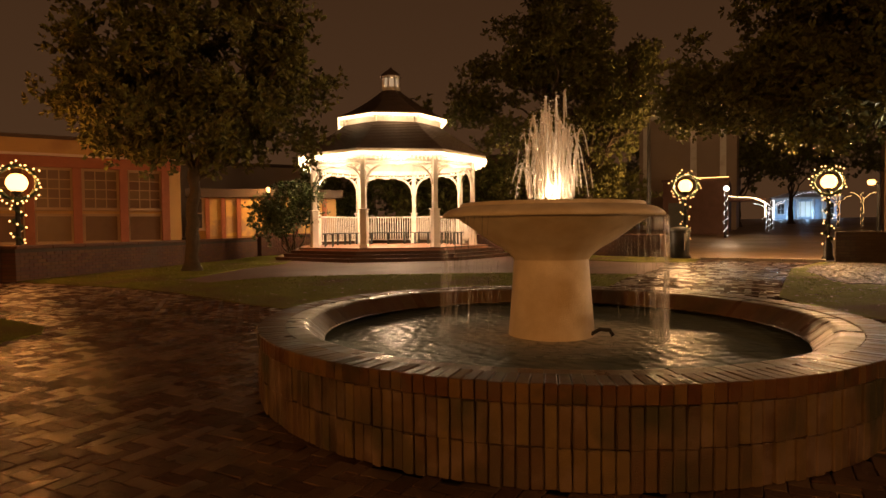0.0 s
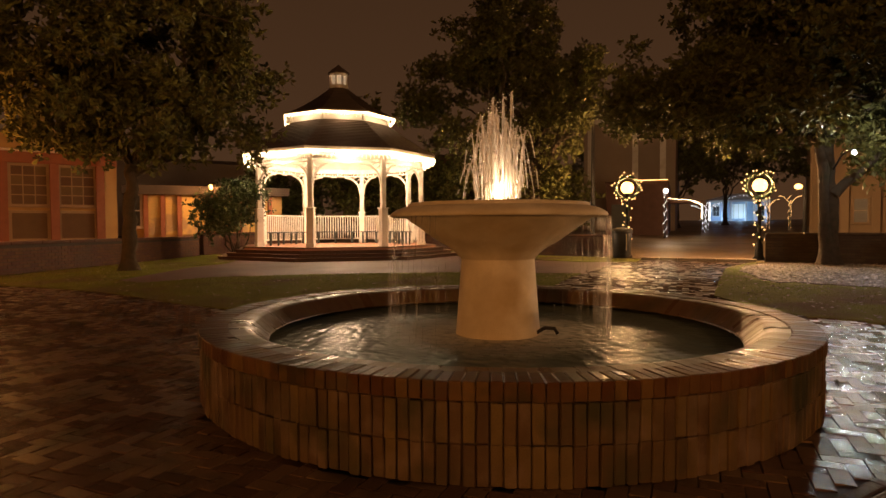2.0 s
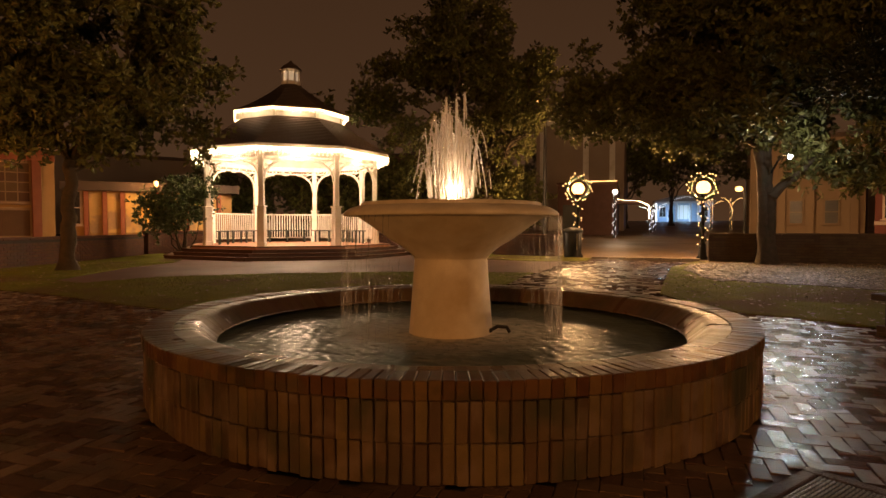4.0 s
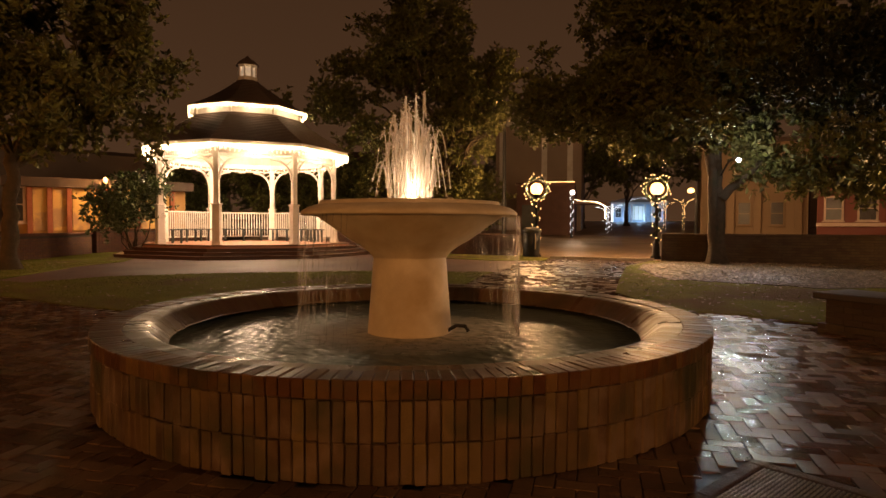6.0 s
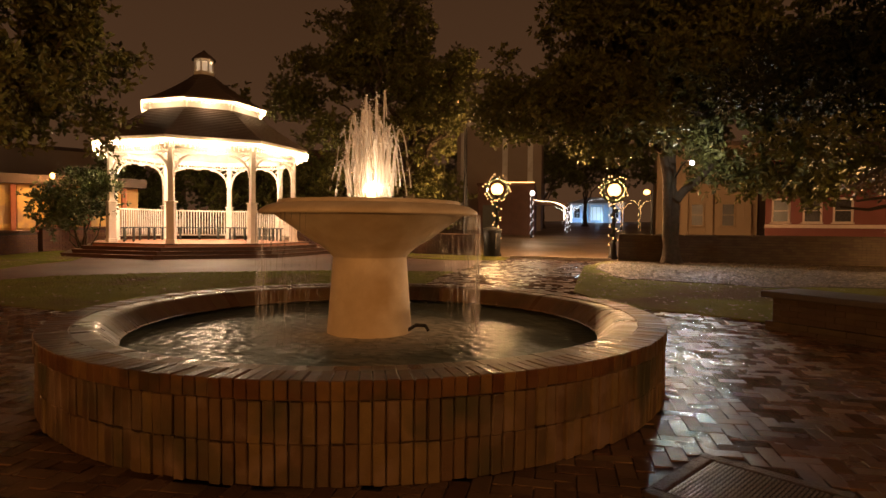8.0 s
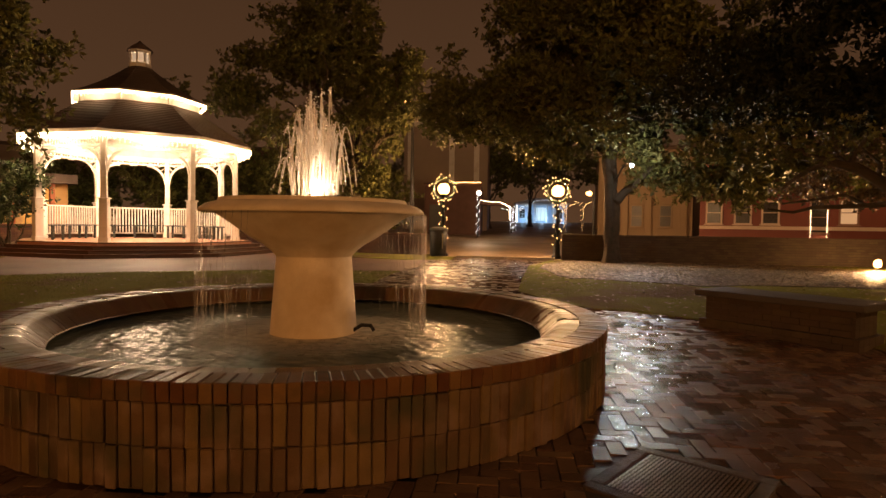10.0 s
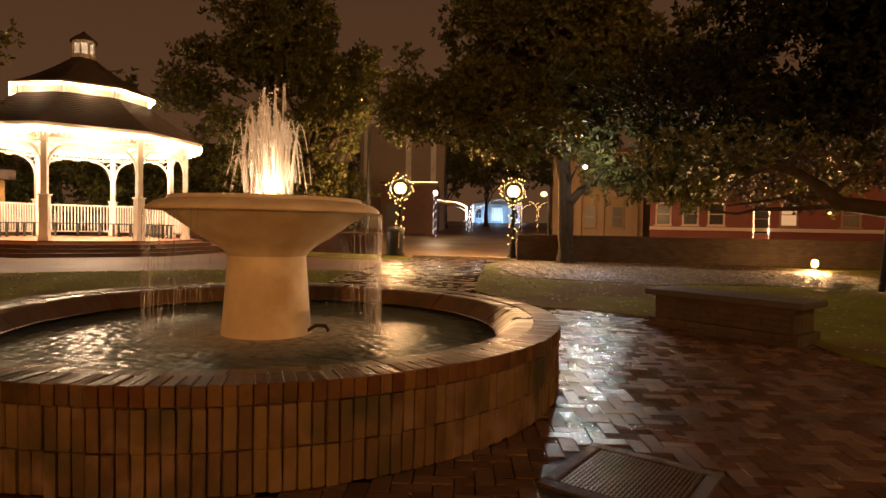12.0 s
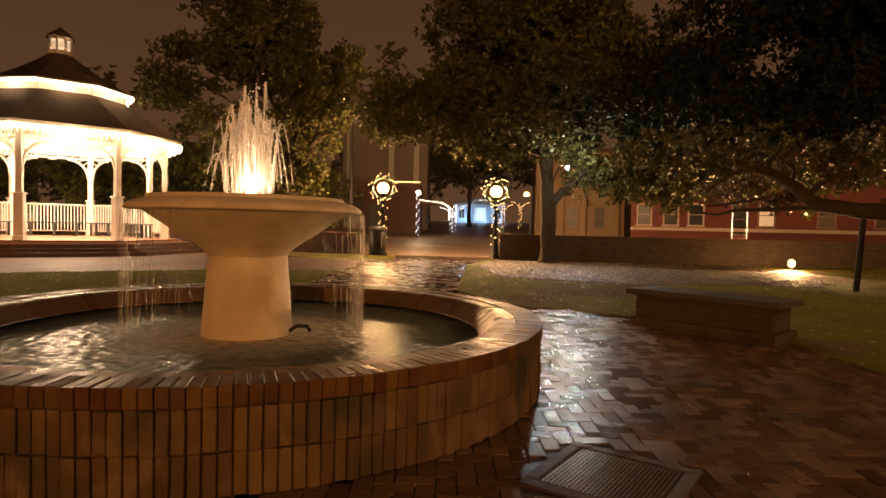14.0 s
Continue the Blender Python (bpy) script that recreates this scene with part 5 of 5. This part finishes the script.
bm = bmesh.new()
lathe(bm, [(0.0, -0.1), (0.06, -0.09), (0.08, 0.04), (0.05, 0.1), (0.0, 0.12)], 12)
ob = part("lantern_glass", bm, M["globe"], wl, "glowing glass", smooth=True)
ob.location = (0, -0.1, 0)
ob.visible_shadow = False


# ---- buildings ----
def house(name, a, b, height, deep, material, label, category="building"):
    """A thing whose front runs from a to b; its parts are placed along the front (x), outwards (-y) and up (z)."""
    far = math.hypot(*a) > 36
    h = thing(name, (a[0], a[1], ground_z(*a) - 0.3 if far else 0.256), label, category, turn=math.atan2(b[1] - a[1], b[0] - a[0]))
    run = math.hypot(b[0] - a[0], b[1] - a[1])
    bm = bmesh.new()
    box(bm, (run / 2, deep / 2, height / 2), (run, deep, height))
    part("wall", bm, material, h)
    return h, run


def slab(h, name, c, s, material, label="", bevel=0.01):
    bm = bmesh.new()
    box(bm, c, s, bevel=bevel)
    return part(name, bm, material, h, label)


def window(h, x, z, w, ht, nx, nz, pane="pane", bar="cream", sill=True, out=0.0):
    """A window: surround, glazing bars and single panes, set on the front."""
    y = -out
    f = slab(h, "window", (x, y - 0.01, z), (w + 0.14, 0.08, ht + 0.14), M[bar], bevel=0.008)
    pw, ph = w / nx, ht / nz
    for i in range(nx):
        for j in range(nz):
            bm = bmesh.new()
            box(bm, (x - w / 2 + (i + 0.5) * pw, y - 0.056, z - ht / 2 + (j + 0.5) * ph), (pw - 0.035, 0.012, ph - 0.035))
            part("pane", bm, M[pane], f)
    if sill:
        bm = bmesh.new()
        box(bm, (x, y - 0.09, z - ht / 2 - 0.06), (w + 0.24, 0.16, 0.06), bevel=0.008)
        part("sill", bm, M[bar], f)


hl, run = house("hall", (-16.5, 17.8), (-9.56, 22.03), 4.08, 6.0, M["ochre"], "ochre hall with brick piers and tall many-paned windows")
slab(hl, "cornice", (run / 2, -0.12, 3.55), (run + 0.2, 0.24, 0.08), M["cream"], "pale cornice")
slab(hl, "frieze", (run / 2, -0.06, 3.33), (run, 0.12, 0.36), M["red_brick"], "red band under the cornice")
slab(hl, "roof", (run / 2, 3.0, 4.13), (run + 0.3, 6.4, 0.10), M["shingle"])
for x in (0.95, 2.26, 3.57, 4.90, 6.28, 7.60):
    slab(hl, "pier", (x, -0.11, 1.57), (0.26, 0.22, 3.14), M["red_brick"], "red brick pier")
for x in (1.60, 2.91, 4.23, 5.59, 6.94):
    window(hl, x, 2.44, 0.98, 1.26, 3, 4, "blind", "hall_frame", out=0.02)
    window(hl, x, 1.12, 0.98, 0.86, 1, 1, "blind", "hall_frame", out=0.02)
ha, run = house("annex", (-9.95, 24.0), (-4.6, 26.0), 2.35, 5.0, M["ochre"], "low annex with painted yellow panels between posts")
slab(ha, "roof", (run / 2, 2.5, 2.50), (run + 0.5, 5.8, 0.34), M["shingle"], "dark low roof")
for x in (0.54, 1.14, 1.73, 2.95, 4.0, 5.2):
    slab(ha, "pier", (x, -0.10, 1.16), (0.16, 0.2, 2.32), M["red_brick"], "red-brown post")
for x, w in ((0.84, 0.42), (1.44, 0.42), (2.34, 1.02), (3.48, 0.86), (4.6, 1.0)):
    slab(ha, "painted_panel", (x, -0.02, 1.52), (w, 0.06, 1.5), M["mural_ground"], "yellow panel painted with dark shapes")
window(ha, 0.16, 1.7, 0.4, 1.2, 1, 2)

hr, run = house("red_house", (22.6, 22.7), (31.5, 10.0), 4.4, 8.0, M["red_paint"], "long red street front with pale band and sash windows")
slab(hr, "band", (run / 2, -0.05, 1.15), (run, 0.1, 0.16), M["cream"], "pale band")
slab(hr, "band", (run / 2, -0.05, 3.55), (run, 0.1, 0.12), M["cream"], "pale band")
slab(hr, "roof", (run / 2, 4.0, 4.5), (run + 0.6, 8.6, 0.25), M["shingle"])
for i, x in enumerate((0.65, 1.9, 3.05, 4.95, 6.05, 8.4, 10.5, 12.6)):
    window(hr, x, 1.85 if i != 3 else 1.65, 0.62, 1.0 if i != 3 else 1.35, 1, 2, "lit_pane" if i == 4 else "pane", "cream" if i < 3 else "dim_frame")
bm = bmesh.new()
for i in range(60):
    q = i / 60 * 4
    k, w = int(q), q - int(q)
    ax, az = ((-0.31 + 0.62 * w, 2.05), (0.31, 2.05 - 1.35 * w), (0.31 - 0.62 * w, 0.70), (-0.31, 0.70 + 1.35 * w))[k]
    ball(bm, (4.95 + ax, -0.12, az), 0.016, 1)
tagged(part("light_string", bm, M["bulb"], hr, "bright light string round a doorway"), kind="stuff")
hc, run = house("tan_house", (20.2, 27.6), (23.6, 24.2), 5.2, 7.0, M["tan"], "tan stucco front with flat pilasters")
for x in (0.25, 1.45, 2.65, 4.4):
    slab(hc, "pilaster", (x, -0.08, 2.3), (0.32, 0.16, 4.6), M["tan"])
for x in (0.85, 2.05, 3.5):
    window(hc, x, 1.7, 0.55, 1.1, 1, 2, bar="tan")
slab(hc, "roof", (run / 2, 3.5, 5.3), (run + 0.4, 7.4, 0.2), M["shingle"])
hb, run = house("blue_house", (38.2, 70.0), (43.9, 66.6), 2.75, 7.0, M["blue_wall"], "small white-columned front washed in blue light")
bm = bmesh.new()
gable = [[bm.verts.new((x, y, z)) for x, z in ((-0.3, 2.72), (run + 0.3, 2.72), (run / 2 + 0.9, 3.42), (run / 2 - 0.9, 3.42))] for y in (-1.2, 7.2)]
bm.faces.new(gable[0])
bm.faces.new(gable[1][::-1])
for k in range(4):
    bm.faces.new((gable[0][k], gable[1][k], gable[1][(k + 1) % 4], gable[0][(k + 1) % 4]))
part("roof", bm, M["grey_wall"], hb, "pale hipped roof")
for x in (0.2, 1.6, 2.5, 4.1, 5.0, 6.4):
    bm = bmesh.new()
    tube(bm, [(x, -0.9, 0), (x, -0.9, 2.5)], [0.16, 0.13], 12)
    part("column", bm, M["white"], hb)
slab(hb, "porch_beam", (run / 2, -0.9, 2.6), (run, 0.4, 0.24), M["white"])
for x in (0.9, 5.7):
    window(hb, x, 1.45, 0.7, 1.2, 2, 2, "pane", "white")
slab(hb, "door", (run / 2, -0.04, 1.4), (1.3, 0.08, 1.7), M["lit_blue"], "lit glazed entrance")
for x in (-0.5, 0.0, 0.5):
    slab(hb, "door_bar", (run / 2 + x, -0.1, 1.4), (0.1, 0.06, 1.7), M["white"])
for x in (0.2, 6.4):
    bm = bmesh.new()
    for i in range(22):
        ball(bm, (x, -1.14, 0.35 + 0.1 * i), 0.05, 1)
    tagged(part("light_string", bm, M["bulb_white"], hb, "cool light string down the column"), kind="stuff")
bm = bmesh.new()
for i in range(40):
    u = i / 39
    ball(bm, (-0.9 + (run / 2 + 2.4) * u, -1.5, 0.35 + 2.85 * math.sin(u * math.pi * 0.62)), 0.030, 1)
tagged(part("light_string", bm, M["bulb_white"], hb, "cool light string swung up to the roof"), kind="stuff")
hd, run = house("brick_shop", (13.2, 36.2), (16.4, 34.6), 3.5, 9.0, M["dark_brick"], "dark brick shop outlined with fairy lights")
slab(hd, "parapet", (run / 2, -0.06, 3.45), (run + 0.1, 0.3, 0.16), M["dark_brick"])
slab(hd, "awning", (4.5, -0.5, 2.2), (1.9, 1.4, 0.12), M["dark_brick"])
bm = bmesh.new()
for i in range(44):
    ball(bm, (1.8 + 1.75 * i / 43, -0.26, 3.56), 0.024, 1)
tagged(part("light_string", bm, M["bulb_dim"], hd, "warm light string on the parapet"), kind="stuff")
bm = bmesh.new()
for i in range(60):
    u = i / 59
    ball(bm, (3.6 + 1.8 * min(1.0, u * 1.4), -1.22, 2.42 - 0.05 * math.sin(9 * u) - 0.42 * min(1.0, u * 1.4) ** 2 - 2.4 * max(0.0, u - 0.714)), 0.018 + (0.014 if u > 0.5 else 0.0), 1)
tagged(part("light_string", bm, M["bulb"], hd, "bright light string on the awning"), kind="stuff")
slab(hd, "door", (0.8, -0.03, 1.1), (0.95, 0.10, 2.1), M["dark_wood"], "dark shop door")
ht, run = house("grey_block", (14.5, 44.5), (20.2, 41.5), 8.6, 10.0, M["grey_wall"], "pale grey upper block of a street house")
slab(ht, "roof", (run / 2, 5.0, 8.7), (run + 0.4, 10.4, 0.2), M["shingle"])
for x in (0.5, 3.7, 5.6):
    slab(ht, "pilaster", (x, -0.1, 4.4), (0.4, 0.2, 8.2), M["white"], "pale flat pilaster")
slab(ht, "cornice", (run / 2, -0.15, 8.35), (run + 0.2, 0.35, 0.3), M["white"])
# plain fronts that close the street and the sides
for nm, a, b, hgt, mt, lb in (("street_house", (33.0, 45.5), (52.0, 32.0), 7.0, "tan", "dim street front at the far end"),
                              ("street_house", (-3.0, 48.0), (12.8, 46.0), 6.0, "dark_brick", "dim street front behind the garden trees"),
                              ("street_house", (-30.0, 8.0), (-16.8, 17.4), 4.2, "ochre", "dim ochre front beside the plaza"),
                              ("street_house", (31.8, 9.5), (34.0, -14.0), 6.0, "dark_brick", "dim street front beyond the oak"),
                              ("street_house", (-22.0, 36.0), (-5.0, 45.0), 5.0, "grey_wall", "dim front behind the annex")):
    hh, run = house(nm, a, b, hgt, 7.0, M[mt], lb)
    slab(hh, "roof", (run / 2, 3.5, hgt + 0.1), (run + 0.4, 7.4, 0.2), M["shingle"])
    for i in range(int(run / 3)):
        window(hh, 1.5 + 3 * i, 2.2, 1.0, 1.5, 2, 2)

# lit posts and bare trees wound with fairy lights in the street
for i, (x, y, h, mt, arm) in enumerate(((14.45, 30.8, 2.35, "bulb_white", 0), (19.6, 36.4, 1.7, "bulb_white", 1), (21.8, 40.0, 1.9, "bulb_white", 1), (26.6, 40.6, 2.1, "bulb_dim", 1), (27.8, 40.0, 2.3, "bulb_dim", 1))):
    g = ground_z(x, y)
    w = thing("light_post" if not arm else "street_tree", (x, y, g), "post wound with bright fairy lights in the street" if not arm else "small bare tree wound with fairy lights", "light post" if not arm else "tree", "street lights")
    bm, bb = bmesh.new(), bmesh.new()
    tube(bm, [(0, 0, 0), (0.02, 0, h * 0.6), (0, 0.02, h)], [0.07, 0.055, 0.04], 8)
    for j in range(34):
        q = j * 0.9
        ball(bb, (0.085 * math.cos(q), 0.085 * math.sin(q), 0.1 + (h - 0.1) * j / 33), 0.019, 1)
    if arm:
        for s in (-1, 1):
            pts = [Vector((s * 0.9 * (1 - math.cos(q)), 0.1 * s, h * 0.5 + h * 0.5 * math.sin(q))) for q in (k * math.pi / 16 for k in range(9))]
            tube(bm, pts, [0.045 - 0.003 * k for k in range(9)], 6)
            for k in range(26):
                p = pts[min(8, k // 3)].lerp(pts[min(8, k // 3 + 1)], (k % 3) / 3)
                ball(bb, p + Vector((0, -0.06, 0)), 0.017, 1)
    else:
        ball(bb, (0, -0.05, h + 0.15), 0.14, 2)
    part("stem", bm, M["iron"] if not arm else M["bark"], w)
    tagged(part("fairy_light", bb, M[mt], w, "glowing fairy lights"), kind="stuff")

# bulbs strung beyond the oak
bs = thing("bulb_string", (12.5, 8.0, 3.0), "sagging string of warm bulbs under the oak", "string lights")
bm, bb = bmesh.new(), bmesh.new()
pts = [Vector((-0.85 + 2.6 * s, -0.9 - 4.2 * s, -1.30 + 0.55 * s + 0.9 * s * s)) for s in (i / 20 for i in range(21))]
tube(bm, pts, [0.006] * 21, 4)
for p in pts[::3]:
    ball(bb, p - Vector((0, 0, 0.04)), 0.026, 1)
part("cable", bm, M["iron"], bs)
tagged(part("bulb", bb, M["bulb_dim"], bs, "warm glowing bulbs"), kind="stuff")

# ---- grass blades and fallen leaves ----
def scatter(polys, count, seed, size, material, name, label, category, upright, lift, keep=None):
    g = np.random.default_rng(seed)
    verts, faces = [], []
    for poly, share in polys:
        xs, ys = [p[0] for p in poly], [p[1] for p in poly]
        made = 0
        while made < count * share:
            x, y = g.uniform(min(xs), min(max(xs), 20)), g.uniform(min(ys), max(ys))
            if not inside(poly, x, y) or (keep and not keep(x, y)):
                continue
            made += 1
            z, a, s = ground_z(x, y) + lift, g.uniform(0, 6.28), size * g.uniform(0.5, 1.4)
            ca, sa = math.cos(a), math.sin(a)
            k = len(verts)
            if upright:
                w, b = 0.004 + 0.05 * size, g.uniform(-0.5, 0.5) * s
                verts += [(x - w * ca, y - w * sa, z - 0.01), (x + w * ca, y + w * sa, z - 0.01), (x + b * sa, y - b * ca, z + s)]
                faces.append((k, k + 1, k + 2))
            else:
                w, u = s * 0.32, g.uniform(-0.2, 0.5) * s
                verts += [(x - s * ca / 2, y - s * sa / 2, z), (x - w * sa, y + w * ca, z + u * 0.5), (x + s * ca / 2, y + s * sa / 2, z + abs(u) * 0.4), (x + w * sa, y - w * ca, z + 0.004)]
                faces += [(k, k + 1, k + 2), (k, k + 2, k + 3)]
    me = bpy.data.meshes.new(name)
    me.from_pydata(verts, [], faces)
    me.materials.append(material)
    return tagged(new(name, me), label, category, kind="stuff")


scatter([(LAWN_MID, 0.55), (LAWN_RIGHT, 0.38), (LAWN_LEFT, 0.07)], 45000, 3, 0.018, M["blade"], "grass", "short damp grass blades", "grass", True, 0.012,
        lambda x, y: math.hypot(x, y) < 18)
scatter([(NEAR_TREE, 1.0)], 8000, 8, 0.055, M["litter"], "leaf_litter", "pale wet leaf litter under the tree by the wall", "fallen leaves", False, 0.03)
scatter([(LAWN_RIGHT, 0.86), (LAWN_MID, 0.10), (LAWN_BACK, 0.04)], 6000, 5, 0.06, M["litter"], "fallen_leaves", "wet brown leaves strewn over the lawns", "fallen leaves", False, 0.03)
scatter([(PLAZA, 1.0)], 220, 6, 0.045, M["litter"], "paving_leaves", "a few wet leaves stuck to the paving", "fallen leaves", False, 0.006, lambda x, y: math.hypot(x - FOU.x, y - FOU.y) > 2.5)

bm = bmesh.new()
tube(bm, [(0, 0, 0.004), (0.012, 0.01, 0.012), (0.02, 0.03, 0.022), (0.01, 0.05, 0.016)], [0.010, 0.020, 0.016, 0.004], 8)
tube(bm, [(0.01, -0.004, 0.012), (-0.02, -0.03, 0.02)], [0.009, 0.004], 6)
solo("seed_pod", bm, M["bark"], "dark curled seed pod on the wet paving", "seed pod", smooth=True, at=(3.50, 4.43, 0.0))

# ---- bricks of the fountain and the paving ----
rng = random.Random(17)
caps = [brick_mesh("cap_brick", 0.0632 * s, 0.205, 0.098, M["coping"], 0.075, 0.005) for s in (1.0, 0.98, 1.01)]
soldiers = [brick_mesh("soldier_brick", 0.0605 * s, 0.06, 0.2065, M["brick"], 0.0, 0.006) for s in (1.0, 0.96, 1.02)]


def lip_mesh(w, reach):
    """An inner coping brick: flat on top, then rounded over and sloping down towards the water."""
    bm = bmesh.new()
    low = 0.132 + reach
    prof = [(0.062, 0.0), (-0.050, 0.0), (-0.080, -0.006), (-0.110, -0.022), (-0.152, -0.058), (-0.195, -0.098), (-0.232, -low), (-0.236, -low - 0.012), (-0.225, -low - 0.016), (-0.10, -0.10), (0.0, -0.06), (0.062, -0.06)]
    ends = [[bm.verts.new((sx * w / 2 * (1.0 + y * 0.45), y, z)) for y, z in prof] for sx in (-1, 1)]
    bm.faces.new(ends[0])
    bm.faces.new(ends[1][::-1])
    for i in range(len(prof)):
        j = (i + 1) % len(prof)
        bm.faces.new((ends[0][j], ends[0][i], ends[1][i], ends[1][j]))
    return mesh_of("lip_brick", bm, M["lip"])


inner = [lip_mesh(0.0646, q) for q in (0.0, 0.003, -0.003, 0.001)]
front = lambda a: math.sin(a) < 0.25
ring_bricks("coping_brick", caps, 229, RIM - 0.1025, CAP_TOP - 0.049, lambda a: True, rng, sink=0.004, label="coping bricks", loose=0.6)
ring_bricks("wall_brick", soldiers, 229, RIM - 0.012 - 0.03, 0.313, front, rng, sink=0.008, label="upright wall bricks on the garden side")
ring_bricks("base_brick", soldiers, 229, RIM - 0.012 - 0.03, 0.104, front, rng, sink=0.008, label="upright base bricks on the garden side")
ring_bricks("lip_brick", inner, 208, 2.170, 0.514, lambda a: True, rng, sink=0.001, label="sloping inner lip bricks", loose=0.25)

pave = tagged(new("pavement"), "wet red-brown bricks laid in herringbone, gleaming under the lamps", "brick paving", kind="structure")
P_L, P_W, GAP, P_TURN = 0.204, 0.102, 0.007, radians(-27.5)
pm = []
for s in range(3):
    bm = bmesh.new()
    box(bm, (0, 0, -0.02), (P_L - GAP, P_W - GAP, 0.04), bevel=0.0025)
    low = [f for f in bm.faces if f.normal.z < -0.9]
    bmesh.ops.delete(bm, geom=low, context="FACES_ONLY")
    pm.append(mesh_of("paving_brick", bm, M["paver"]))
cosT, sinT = math.cos(P_TURN), math.sin(P_TURN)
near_n, rest_v, rest_f = 0, [], []
tv = np.array([v.co[:] for v in pm[0].vertices])
tf = [tuple(f.vertices) for f in pm[0].polygons]
mh_inv = Matrix.Rotation(-MT, 2)
for i in range(-230, 230):
    for j in range(-230, 230):
        # herringbone: one lying and one standing brick to each step of the lattice
        for lying in (True, False):
            u = (i + 2 * j) * P_W if lying else (i + 2 * j) * P_W
            v = (i - 2 * j) * P_W
            if lying:
                cu, cv, extra = u + P_W, v + P_W / 2, 0.0
            else:
                cu, cv, extra = u + P_W / 2, v + 2 * P_W, math.pi / 2
            x, y = cu * cosT - cv * sinT, cu * sinT + cv * cosT + 5.0
            if y > 18 or y < -3.5 or x < -13 or x > 10:
                continue
            if math.hypot(x - FOU.x, y - FOU.y) < 2.40 or not inside(PLAZA, x, y):
                continue
            q = mh_inv @ Vector((x - MH.x, y - MH.y))
            if abs(q.x) < 0.375 and abs(q.y) < 0.375:
                continue
            z = ground_z(x, y) + rng.uniform(-0.004, 0.002)
            m = Matrix.Translation((x, y, z)) @ Euler((rng.gauss(0, 0.019), rng.gauss(0, 0.019), P_TURN + extra + rng.gauss(0, 0.015))).to_matrix().to_4x4()
            if near_n < 300 and 1.6 < x < 4.2 and 2.2 < y < 6.0:
                ob = new("paving_brick", pm[near_n % 3])
                ob.parent, ob.matrix_basis = pave, m
                near_n += 1
            else:
                a = np.array(m)
                rest_f += [tuple(k + len(rest_v) for k in f) for f in tf]
                rest_v += (tv @ a[:3, :3].T + a[:3, 3]).tolist()
me = bpy.data.meshes.new("paving_rest")
me.from_pydata(rest_v, [], rest_f)
me.materials.append(node_mat("wet_paving_brick_far", (0.118, 0.070, 0.046), 0.32, vary=0.3, scale=5, fine=90, bump=0.55, rand=0.4, per="island", stain=(0.05, 0.035, 0.022), stain_scale=2.2, wet=0.2, spec=0.22, bump_size=0.008))
ob = new("paving_rest", me)
ob.parent = pave
tagged(ob, "more of the same wet herringbone bricks", kind="stuff")
